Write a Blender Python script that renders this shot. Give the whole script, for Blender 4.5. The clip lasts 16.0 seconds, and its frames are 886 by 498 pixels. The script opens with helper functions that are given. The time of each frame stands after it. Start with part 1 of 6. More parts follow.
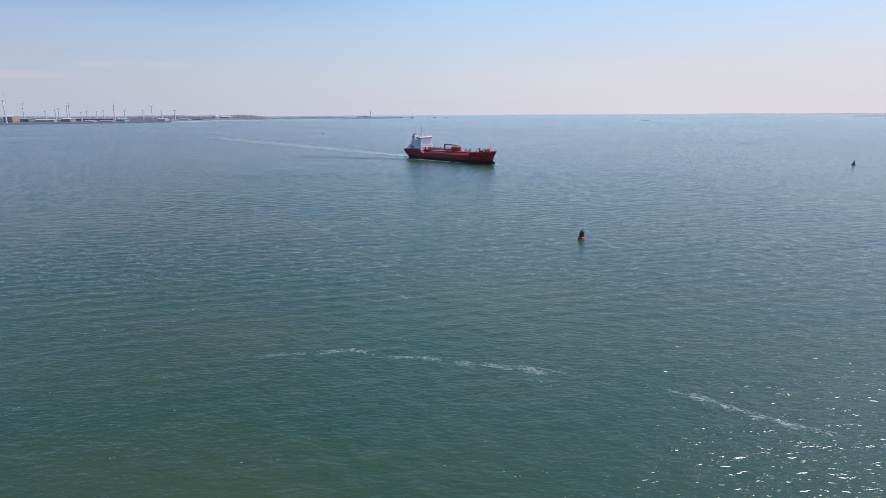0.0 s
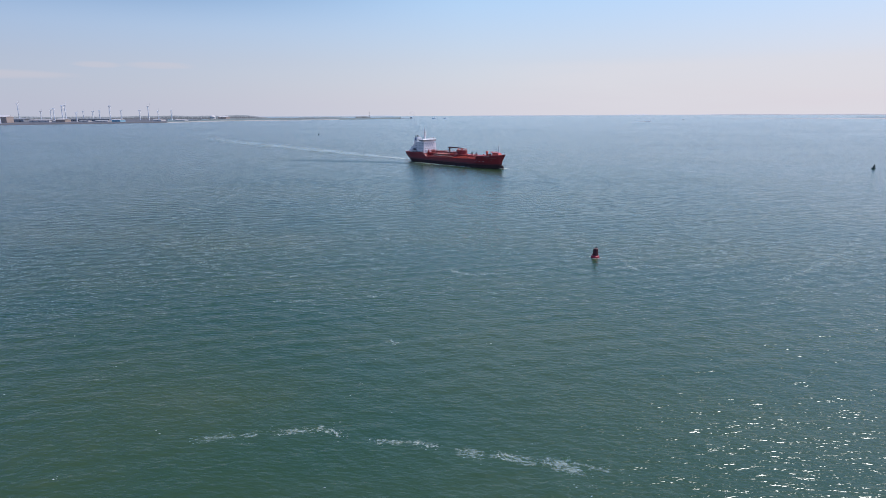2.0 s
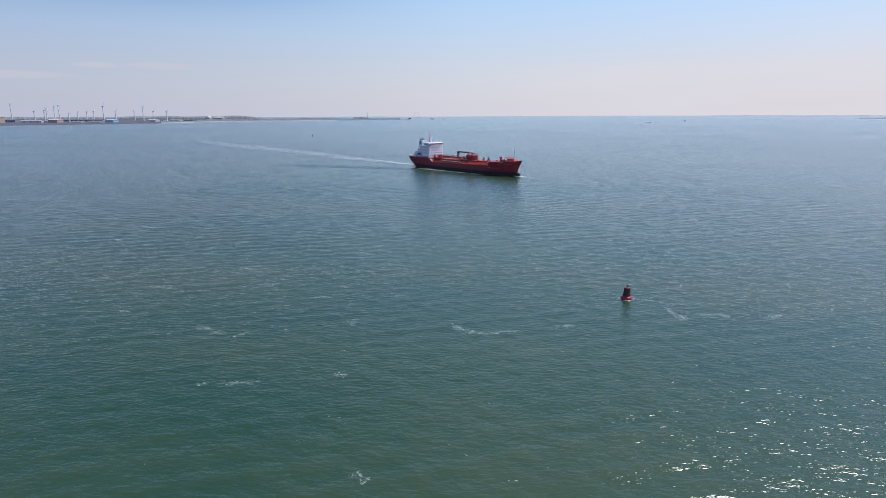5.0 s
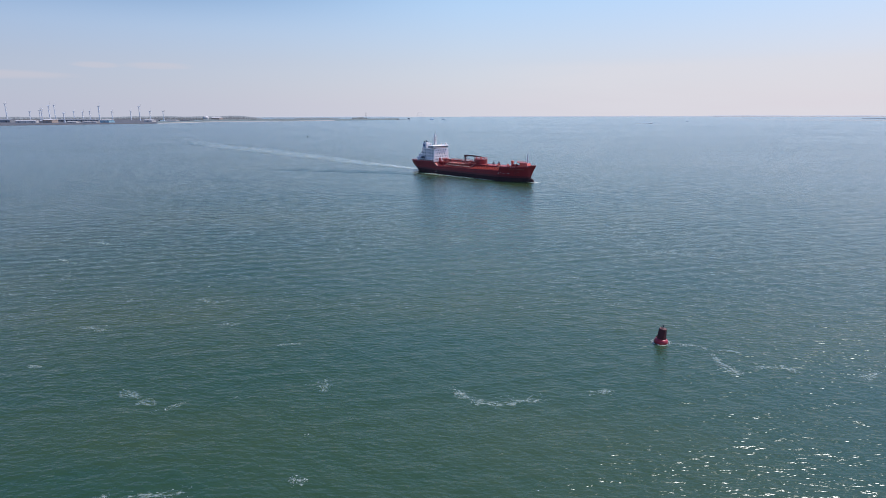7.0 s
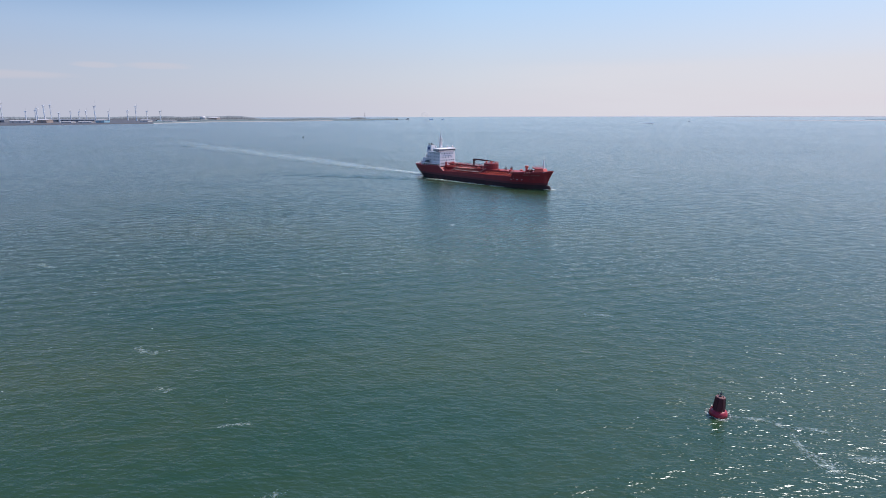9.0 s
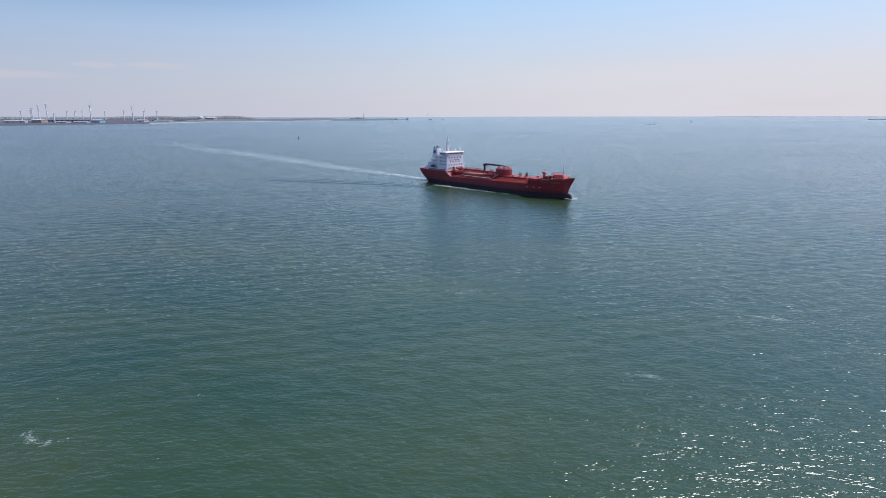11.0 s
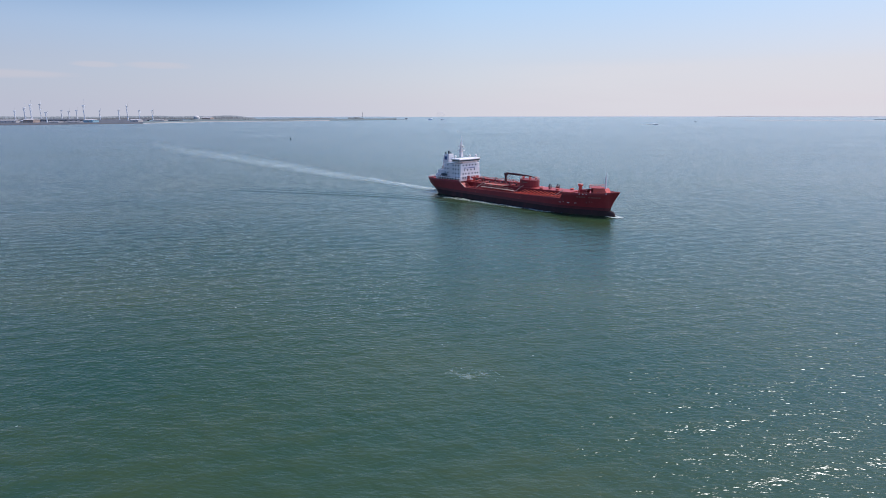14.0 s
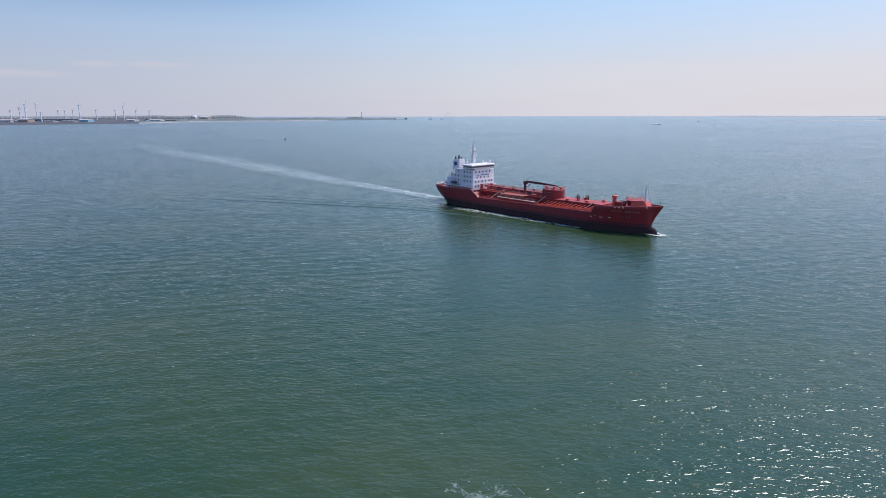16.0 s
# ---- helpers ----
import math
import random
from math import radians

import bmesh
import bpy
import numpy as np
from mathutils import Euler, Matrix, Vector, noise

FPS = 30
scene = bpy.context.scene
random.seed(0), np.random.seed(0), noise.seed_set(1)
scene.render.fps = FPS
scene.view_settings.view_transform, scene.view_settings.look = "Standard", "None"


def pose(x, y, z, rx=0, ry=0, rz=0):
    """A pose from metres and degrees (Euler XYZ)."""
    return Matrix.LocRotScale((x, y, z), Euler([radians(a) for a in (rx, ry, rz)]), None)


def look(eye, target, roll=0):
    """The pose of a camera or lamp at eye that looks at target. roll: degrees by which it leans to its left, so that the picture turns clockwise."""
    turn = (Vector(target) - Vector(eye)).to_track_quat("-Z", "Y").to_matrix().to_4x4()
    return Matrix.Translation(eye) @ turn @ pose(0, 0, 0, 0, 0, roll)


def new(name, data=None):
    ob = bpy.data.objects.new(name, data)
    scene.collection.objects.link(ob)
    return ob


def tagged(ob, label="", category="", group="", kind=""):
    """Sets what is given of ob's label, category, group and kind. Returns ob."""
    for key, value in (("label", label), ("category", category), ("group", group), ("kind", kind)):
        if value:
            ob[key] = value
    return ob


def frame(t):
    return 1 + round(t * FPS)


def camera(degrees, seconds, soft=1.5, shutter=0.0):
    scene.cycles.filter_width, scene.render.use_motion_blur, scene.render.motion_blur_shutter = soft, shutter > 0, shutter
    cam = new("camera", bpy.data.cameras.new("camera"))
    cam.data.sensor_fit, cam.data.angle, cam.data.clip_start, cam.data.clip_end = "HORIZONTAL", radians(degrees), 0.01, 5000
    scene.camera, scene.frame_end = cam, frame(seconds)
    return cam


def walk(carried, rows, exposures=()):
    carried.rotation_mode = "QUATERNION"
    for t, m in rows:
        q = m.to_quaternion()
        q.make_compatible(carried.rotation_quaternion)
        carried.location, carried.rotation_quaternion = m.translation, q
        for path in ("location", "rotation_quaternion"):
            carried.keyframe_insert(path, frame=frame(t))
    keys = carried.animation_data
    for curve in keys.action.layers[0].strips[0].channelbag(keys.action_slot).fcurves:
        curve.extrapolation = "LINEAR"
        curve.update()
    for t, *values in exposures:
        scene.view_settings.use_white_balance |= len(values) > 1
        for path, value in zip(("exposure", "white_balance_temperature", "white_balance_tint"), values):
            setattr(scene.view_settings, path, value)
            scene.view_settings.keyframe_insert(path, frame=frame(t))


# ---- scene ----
# ================= camera and its flight =================
EYE_HEIGHT = 45.0
cam = camera(78, 16.0, soft=0.9)
FLIGHT = [
    (0, 0.00, 0.00, 14.260, 0.000, -0.306),
    (2, 1.59, 24.71, 14.202, 0.080, -0.256),
    (4, 3.18, 50.00, 14.157, 0.145, -0.213),
    (6, 4.78, 75.88, 14.126, 0.197, -0.175),
    (8, 6.37, 102.34, 14.107, 0.234, -0.144),
    (10, 7.96, 129.39, 14.101, 0.258, -0.119),
    (12, 9.55, 157.03, 14.109, 0.267, -0.101),
    (14, 11.15, 185.24, 14.129, 0.263, -0.088),
    (16, 12.74, 214.05, 14.163, 0.244, -0.082),
]


def flight_pose(x, y, down, right, roll):
    a, b = radians(right), radians(down)
    way = Vector((math.sin(a) * math.cos(b), math.cos(a) * math.cos(b), -math.sin(b)))
    eye = Vector((x, y, EYE_HEIGHT))
    return look(eye, eye + way * 100, roll)


walk(cam, [(t, flight_pose(*r)) for t, *r in FLIGHT])

# ================= sky and sun =================
SUN_AZ, SUN_EL = 62.0, 59.0        # degrees to the right of the flight, degrees up
scene.view_settings.exposure = 0.0
world = bpy.data.worlds.new("sky")
scene.world = world
world.use_nodes = True
wn, wl = world.node_tree.nodes, world.node_tree.links
wn.clear()


def wnode(kind, **inputs):
    n = wn.new(kind)
    for k, v in inputs.items():
        n.inputs[k.replace("_", " ")].default_value = v
    return n


tc = wnode("ShaderNodeTexCoord")
sep = wnode("ShaderNodeSeparateXYZ")
wl.new(tc.outputs["Generated"], sep.inputs[0])
clampz = wnode("ShaderNodeMath")
clampz.operation = "MAXIMUM"
clampz.inputs[1].default_value = 0.012
wl.new(sep.outputs["Z"], clampz.inputs[0])
comb = wnode("ShaderNodeCombineXYZ")
wl.new(sep.outputs["X"], comb.inputs[0])
wl.new(sep.outputs["Y"], comb.inputs[1])
wl.new(clampz.outputs[0], comb.inputs[2])
sky = wnode("ShaderNodeTexSky")
sky.sky_type = "NISHITA"
sky.sun_disc = False
sky.sun_elevation = radians(SUN_EL)
sky.sun_rotation = radians(SUN_AZ)
sky.air_density, sky.dust_density, sky.ozone_density = 1.0, 0.4, 2.2
wl.new(comb.outputs[0], sky.inputs["Vector"])
# summer haze: pale and a little violet at the horizon, clearer blue above, brighter on the sun's side
def zramp(stops):
    r = wnode("ShaderNodeValToRGB")
    wl.new(clampz.outputs[0], r.inputs[0])
    els = r.color_ramp.elements
    els[0].position, els[0].color = stops[0][0], (*stops[0][1], 1)
    els[1].position, els[1].color = stops[-1][0], (*stops[-1][1], 1)
    for pos, col in stops[1:-1]:
        els.new(pos).color = (*col, 1)
    return r


def wmix(blend="MIX", factor=None, a=None, b=None):
    m = wnode("ShaderNodeMix")
    m.data_type, m.blend_type = "RGBA", blend
    for key, v in (("Factor", factor), ("A", a), ("B", b)):
        if isinstance(v, (int, float)):
            m.inputs[key].default_value = v
        elif isinstance(v, tuple):
            m.inputs[key].default_value = (*v, 1)
        elif v is not None:
            wl.new(v, m.inputs[key])
    return m


deep = wnode("ShaderNodeHueSaturation", Saturation=1.2, Value=2.4)
wl.new(sky.outputs[0], deep.inputs["Color"])
hazecol = zramp([(0.0, (0.555, 0.555, 0.65)), (0.08, (0.475, 0.485, 0.58)), (0.18, (0.36, 0.46, 0.605)), (0.23, (0.405, 0.615, 1.02)), (0.32, (0.42, 0.72, 1.26)), (0.5, (0.34, 0.65, 1.26))])
hazemul = wmix("MULTIPLY", 1.0, hazecol.outputs[0], (9.3, 9.3, 9.3))
hazefac = zramp([(0.0, (0.97,) * 3), (0.17, (0.78,) * 3), (0.42, (0.80,) * 3), (0.72, (0.0,) * 3)])
haze0 = wmix("MIX", hazefac.outputs[0], deep.outputs[0], hazemul.outputs["Result"])
toward = wnode("ShaderNodeMapRange")
toward.inputs["From Min"].default_value, toward.inputs["From Max"].default_value = -0.6, 0.7
wl.new(sep.outputs["X"], toward.inputs["Value"])
side_tint = wnode("ShaderNodeValToRGB")
wl.new(toward.outputs[0], side_tint.inputs[0])
tint = side_tint.color_ramp.elements
tint[0].color, tint[1].color = (0.77, 0.81, 0.88, 1), (1.10, 1.02, 1.0, 1)
tint.new(0.5).color = (1.0, 1.0, 1.0, 1)
# a flat pale cloud bank on the sun's side, a few thin streaks on the other
def mrange(value, lo, hi, to=(0.0, 1.0)):
    m = wnode("ShaderNodeMapRange")
    m.interpolation_type = "SMOOTHSTEP"
    m.inputs["From Min"].default_value, m.inputs["From Max"].default_value = lo, hi
    m.inputs["To Min"].default_value, m.inputs["To Max"].default_value = to
    wl.new(value, m.inputs["Value"])
    return m.outputs[0]


def wmath(op, a, b):
    k = wnode("ShaderNodeMath")
    k.operation = op
    for i, v in enumerate((a, b)):
        if isinstance(v, (int, float)):
            k.inputs[i].default_value = v
        else:
            wl.new(v, k.inputs[i])
    return k.outputs[0]


def cloud_noise(scale, place):
    mp = wnode("ShaderNodeMapping", Scale=scale, Location=place)
    wl.new(tc.outputs["Generated"], mp.inputs[0])
    t = wnode("ShaderNodeTexNoise", Scale=1.0, Detail=6.0, Roughness=0.6)
    wl.new(mp.outputs[0], t.inputs["Vector"])
    return t.outputs["Fac"]


# the high sky away from the sun is deeper
tinted = wmix("MULTIPLY", 1.0, haze0.outputs["Result"], side_tint.outputs[0])
away = wmath("MULTIPLY", mrange(sep.outputs["Z"], 0.12, 0.25), mrange(sep.outputs["X"], 0.05, -0.5))
haze = wmix("MULTIPLY", away, tinted.outputs["Result"], (0.40, 0.50, 0.61))
ragged = cloud_noise((5.0, 5.0, 42.0), (0.3, 0.0, 0.1))
edge = wmath("MULTIPLY_ADD", ragged, 0.016)
edge_node = edge.node
wl.new(clampz.outputs[0], edge_node.inputs[2])
bank = wmath("MULTIPLY", mrange(edge, 0.094, 0.076), mrange(sep.outputs["X"], 0.02, 0.30))
bank = wmath("MULTIPLY", bank, mrange(ragged, 0.25, 0.7, (0.25, 0.62)))
streaks = None
torn = cloud_noise((14.0, 14.0, 130.0), (1.7, 0.4, 0.35))
for x0, z0, w, h in ((-0.60, 0.052, 0.075, 0.007), (-0.512, 0.0686, 0.030, 0.005), (-0.436, 0.0700, 0.050, 0.006)):
    dx = wmath("MULTIPLY", wmath("SUBTRACT", sep.outputs["X"], x0), 1 / w)
    dz = wmath("MULTIPLY", wmath("SUBTRACT", sep.outputs["Z"], z0), 1 / h)
    d2 = wmath("ADD", wmath("MULTIPLY", dx, dx), wmath("MULTIPLY", dz, dz))
    one = mrange(wmath("SUBTRACT", d2, wmath("MULTIPLY", torn, 1.2)), 0.5, -0.6, (0.0, 0.42))
    streaks = one if streaks is None else wmath("MAXIMUM", streaks, one)
veilfac = wmath("MAXIMUM", bank, streaks)
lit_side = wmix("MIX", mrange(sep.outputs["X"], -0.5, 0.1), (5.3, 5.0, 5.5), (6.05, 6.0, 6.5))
veils = wmix("MIX", veilfac, haze.outputs["Result"], lit_side.outputs["Result"])
bg = wnode("ShaderNodeBackground", Strength=0.118)
wl.new(veils.outputs["Result"], bg.inputs["Color"])
wo = wnode("ShaderNodeOutputWorld")
wl.new(bg.outputs[0], wo.inputs[0])

sun = new("sun", bpy.data.lights.new("sun", "SUN"))
sun.data.energy, sun.data.angle, sun.data.color = 3.8, radians(0.53), (1.0, 0.985, 0.97)
sa, se = radians(SUN_AZ), radians(SUN_EL)
sun_way = Vector((math.sin(sa) * math.cos(se), math.cos(sa) * math.cos(se), math.sin(se)))
sun.matrix_world = look(sun_way * 300, (0, 0, 0))


# ================= materials =================
def nodes_of(name):
    m = bpy.data.materials.new(name)
    m.use_nodes = True
    return m, m.node_tree.nodes, m.node_tree.links, m.node_tree.nodes["Principled BSDF"]


def surface(name, color, rough=0.6, metal=0.0, vary=0.25, scale=0.35, fine=6.0, bump=0.0, stain=None, streak=1.0, per_object=0.0):
    """A painted or natural surface: two scales of variation, optional stains drawn out downwards, optional relief."""
    m, n, l, p = nodes_of(name)
    tex = n.new("ShaderNodeTexCoord")
    mp = n.new("ShaderNodeMapping")
    mp.inputs["Scale"].default_value = (scale, scale, scale / streak)
    l.new(tex.outputs["Object"], mp.inputs[0])
    big = n.new("ShaderNodeTexNoise")
    big.inputs["Scale"].default_value, big.inputs["Detail"].default_value = 1.0, 5.0
    l.new(mp.outputs[0], big.inputs["Vector"])
    small = n.new("ShaderNodeTexNoise")
    small.inputs["Scale"].default_value, small.inputs["Detail"].default_value = fine, 4.0
    l.new(tex.outputs["Object"], small.inputs["Vector"])
    add = n.new("ShaderNodeMath")
    add.operation = "MULTIPLY_ADD"
    add.inputs[1].default_value = 0.5
    l.new(small.outputs["Fac"], add.inputs[0])
    l.new(big.outputs["Fac"], add.inputs[2])
    rng = n.new("ShaderNodeMapRange")
    rng.inputs["From Min"].default_value, rng.inputs["From Max"].default_value = 0.45, 1.05
    rng.inputs["To Min"].default_value, rng.inputs["To Max"].default_value = 1 - vary, 1 + vary
    l.new(add.outputs[0], rng.inputs["Value"])
    mul = n.new("ShaderNodeMix")
    mul.data_type, mul.blend_type = "RGBA", "MULTIPLY"
    mul.inputs["Factor"].default_value = 1.0
    mul.inputs["A"].default_value = (*color, 1)
    l.new(rng.outputs[0], mul.inputs["B"])
    out = mul.outputs["Result"]
    if stain:
        sr = n.new("ShaderNodeValToRGB")
        sr.color_ramp.elements[0].position, sr.color_ramp.elements[1].position = 0.55, 0.75
        sr.color_ramp.elements[1].color = (0.7, 0.7, 0.7, 1)
        l.new(big.outputs["Fac"], sr.inputs[0])
        mx = n.new("ShaderNodeMix")
        mx.data_type = "RGBA"
        mx.inputs["B"].default_value = (*stain, 1)
        l.new(sr.outputs[0], mx.inputs["Factor"])
        l.new(out, mx.inputs["A"])
        out = mx.outputs["Result"]
    if per_object:
        info = n.new("ShaderNodeObjectInfo")
        hs = n.new("ShaderNodeHueSaturation")
        r2 = n.new("ShaderNodeMapRange")
        r2.inputs["To Min"].default_value, r2.inputs["To Max"].default_value = 1 - per_object, 1 + per_object
        l.new(info.outputs["Random"], r2.inputs["Value"])
        l.new(r2.outputs[0], hs.inputs["Value"])
        l.new(out, hs.inputs["Color"])
        out = hs.outputs["Color"]
    l.new(out, p.inputs["Base Color"])
    p.inputs["Roughness"].default_value, p.inputs["Metallic"].default_value = rough, metal
    if bump:
        b = n.new("ShaderNodeBump")
        b.inputs["Strength"].default_value, b.inputs["Distance"].default_value = 0.6, bump
        l.new(small.outputs["Fac"], b.inputs["Height"])
        l.new(b.outputs[0], p.inputs["Normal"])
    return m


TILT_A, TILT_B = 1.42, 1.58


def water_material(name, body, milky, rough=0.024, relief=0.47, sheet=0.26):
    """Estuary water: green body colour, wind ripples at three scales, slicks and gust patches."""
    m, n, l, p = nodes_of(name)
    tex = n.new("ShaderNodeTexCoord")

    def layer(sx, sy, detail, turn=0.0, rough_=0.55):
        mp = n.new("ShaderNodeMapping")
        mp.inputs["Scale"].default_value = (sx, sy, 1)
        mp.inputs["Rotation"].default_value = (0, 0, radians(turn))
        l.new(tex.outputs["Object"], mp.inputs[0])
        t = n.new("ShaderNodeTexNoise")
        t.inputs["Scale"].default_value, t.inputs["Detail"].default_value = 1.0, detail
        t.inputs["Roughness"].default_value = rough_
        l.new(mp.outputs[0], t.inputs["Vector"])
        return t.outputs["Fac"]

    def math_(op, a, b, c=None):
        k = n.new("ShaderNodeMath")
        k.operation = op
        for i, v in enumerate((a, b, c)):
            if v is None:
                continue
            if isinstance(v, (int, float)):
                k.inputs[i].default_value = v
            else:
                l.new(v, k.inputs[i])
        return k.outputs[0]

    gust = layer(1 / 190, 1 / 55, 4.0, 12)
    silt = math_("MULTIPLY_ADD", layer(1 / 60, 1 / 38, 3.0, -20), 0.45, math_("MULTIPLY", layer(1 / 190, 1 / 85, 4.0, 15), 0.55))
    chop = layer(1 / 1.7, 1 / 0.8, 2.0, 13, 0.55)
    swell = layer(1 / 6.5, 1 / 2.2, 2.0, 14)
    ripple = layer(1 / 0.5, 1 / 0.28, 2.0, 4)
    h = math_("MULTIPLY_ADD", swell, 0.45, math_("MULTIPLY_ADD", chop, 0.72, math_("MULTIPLY", ripple, 0.08)))
    wind = n.new("ShaderNodeMapRange")
    wind.inputs["From Min"].default_value, wind.inputs["From Max"].default_value = 0.35, 0.65
    wind.inputs["To Min"].default_value, wind.inputs["To Max"].default_value = 0.58 * relief, 1.28 * relief
    l.new(math_("MULTIPLY_ADD", gust, 0.5, math_("MULTIPLY", layer(1 / 520, 1 / 230, 4.0, -8), 0.5)), wind.inputs["Value"])
    b = n.new("ShaderNodeBump")
    b.inputs["Distance"].default_value = 0.8
    l.new(wind.outputs[0], b.inputs["Strength"])
    l.new(h, b.inputs["Height"])

    # fine capillary slopes, which tilt the surface however far off it is seen
    def tilt(sx, sy, turn, gain_x, gain_y):
        mp = n.new("ShaderNodeMapping")
        mp.inputs["Scale"].default_value = (sx, sy, 1)
        mp.inputs["Rotation"].default_value = (0, 0, radians(turn))
        l.new(tex.outputs["Object"], mp.inputs[0])
        t = n.new("ShaderNodeTexNoise")
        t.inputs["Scale"].default_value, t.inputs["Detail"].default_value = 1.0, 1.0
        l.new(mp.outputs[0], t.inputs["Vector"])
        sub = n.new("ShaderNodeVectorMath")
        sub.operation = "SUBTRACT"
        sub.inputs[1].default_value = (0.5, 0.5, 0.5)
        l.new(t.outputs["Color"], sub.inputs[0])
        mul = n.new("ShaderNodeVectorMath")
        mul.operation = "MULTIPLY"
        mul.inputs[1].default_value = (gain_x, gain_y, 0)
        l.new(sub.outputs[0], mul.inputs[0])
        return mul.outputs[0]

    def vadd(a, c):
        k = n.new("ShaderNodeVectorMath")
        k.operation = "ADD"
        l.new(a, k.inputs[0])
        l.new(c, k.inputs[1])
        return k.outputs[0]
    slopes = vadd(tilt(1 / 0.30, 1 / 0.20, 6, TILT_A * 0.9, TILT_A), tilt(1 / 1.1, 1 / 0.55, 11, TILT_B * 0.7, TILT_B))
    sc = n.new("ShaderNodeVectorMath")
    sc.operation = "SCALE"
    l.new(slopes, sc.inputs[0])
    l.new(wind.outputs[0], sc.inputs["Scale"])
    broad = n.new("ShaderNodeVectorMath")
    broad.operation = "SCALE"
    broad.inputs["Scale"].default_value = 0.21
    l.new(sc.outputs[0], broad.inputs[0])

    def leaning(v, by):                        # the waves are steeper on the side that faces the flight
        k = n.new("ShaderNodeVectorMath")
        k.operation = "ADD"
        k.inputs[1].default_value = (0.0, -by, 0.0)
        l.new(v, k.inputs[0])
        return k.outputs[0]
    sheet_n = n.new("ShaderNodeVectorMath")
    sheet_n.operation = "NORMALIZE"
    streaks = vadd(broad.outputs[0], tilt(1 / 4.6, 1 / 2.3, 10, 0.10, 0.19))
    l.new(vadd(b.outputs[0], leaning(streaks, 0.008)), sheet_n.inputs[0])
    # waves hide their backs from a low eye, so the gloss of the sheet is weaker than that of calm water
    front_n = n.new("ShaderNodeVectorMath")
    front_n.operation = "NORMALIZE"
    l.new(vadd(b.outputs[0], leaning(streaks, 0.032)), front_n.inputs[0])
    nn = n.new("ShaderNodeVectorMath")
    nn.operation = "NORMALIZE"
    l.new(vadd(b.outputs[0], leaning(sc.outputs[0], 0.03)), nn.inputs[0])
    mix = n.new("ShaderNodeMix")
    mix.data_type = "RGBA"
    mix.inputs["A"].default_value, mix.inputs["B"].default_value = (*body, 1), (*milky, 1)
    sr = n.new("ShaderNodeMapRange")
    sr.inputs["From Min"].default_value, sr.inputs["From Max"].default_value = 0.42, 0.62
    l.new(silt, sr.inputs["Value"])
    l.new(sr.outputs[0], mix.inputs["Factor"])
    # two families of facets: a wind-roughened sheet, and small clear facets that flash in the sun
    n.remove(p)

    def facet(normal, roughness, front):
        under, gloss, edge = n.new("ShaderNodeBsdfDiffuse"), n.new("ShaderNodeBsdfGlossy"), n.new("ShaderNodeFresnel")
        gloss.distribution = "BECKMANN"
        gloss.inputs["Roughness"].default_value, edge.inputs["IOR"].default_value = roughness, 1.38
        gloss.inputs["Color"].default_value = (0.97, 0.99, 1.0, 1)
        l.new(mix.outputs["Result"], under.inputs["Color"])
        l.new(normal, gloss.inputs["Normal"])
        l.new(front, edge.inputs["Normal"])
        m2 = n.new("ShaderNodeMixShader")
        l.new(edge.outputs[0], m2.inputs[0])
        l.new(under.outputs[0], m2.inputs[1])
        l.new(gloss.outputs[0], m2.inputs[2])
        return m2.outputs[0]
    both = n.new("ShaderNodeMixShader")
    # clear facets come in small ruffled patches
    ruffle = n.new("ShaderNodeMapRange")
    ruffle.inputs["From Min"].default_value, ruffle.inputs["From Max"].default_value = 0.515, 0.62
    ruffle.inputs["To Max"].default_value = 0.34
    l.new(math_("MULTIPLY_ADD", layer(1 / 0.9, 1 / 0.55, 2.0, 7), 0.7, math_("MULTIPLY", layer(1 / 11, 1 / 6, 2.0, -5), 0.3)), ruffle.inputs["Value"])
    l.new(ruffle.outputs[0], both.inputs[0])
    l.new(facet(sheet_n.outputs[0], sheet, front_n.outputs[0]), both.inputs[1])
    l.new(facet(nn.outputs[0], rough, nn.outputs[0]), both.inputs[2])
    l.new(both.outputs[0], n["Material Output"].inputs["Surface"])
    return m


def glass_dark(name):
    m, n, l, p = nodes_of(name)
    p.inputs["Base Color"].default_value = (0.018, 0.024, 0.032, 1)
    p.inputs["Roughness"].default_value = 0.08
    return m


M_WATER = water_material("estuary_water", (0.021, 0.049, 0.0225), (0.042, 0.060, 0.0215))
M_FOAM = surface("sea_foam", (0.47, 0.49, 0.45), 0.7, vary=0.15, fine=3.0)
M_FROTH = surface("grey_froth", (0.38, 0.375, 0.33), 0.6, vary=0.4, fine=3.0)
M_THIN = surface("thin_foam", (0.30, 0.40, 0.38), 0.5, vary=0.3, fine=2.0)
M_HULL = surface("red_hull_paint", (0.225, 0.012, 0.014), 0.55, vary=0.22, scale=0.25, fine=1.5, stain=(0.11, 0.009, 0.011), streak=5.0)
M_BAND = surface("dark_red_band_paint", (0.105, 0.011, 0.013), 0.5, vary=0.4, scale=0.3, stain=(0.045, 0.012, 0.013), streak=0.4)
M_BOOT = surface("black_underwater_paint", (0.036, 0.013, 0.012), 0.85, vary=0.4, scale=0.3, stain=(0.085, 0.016, 0.017), streak=3.0)
M_DECK = surface("red_deck_paint", (0.37, 0.040, 0.035), 0.6, vary=0.25, scale=0.3, stain=(0.30, 0.06, 0.045))
M_DECKD = surface("dark_red_steel", (0.16, 0.016, 0.017), 0.55, vary=0.3, scale=0.5, stain=(0.12, 0.03, 0.025))
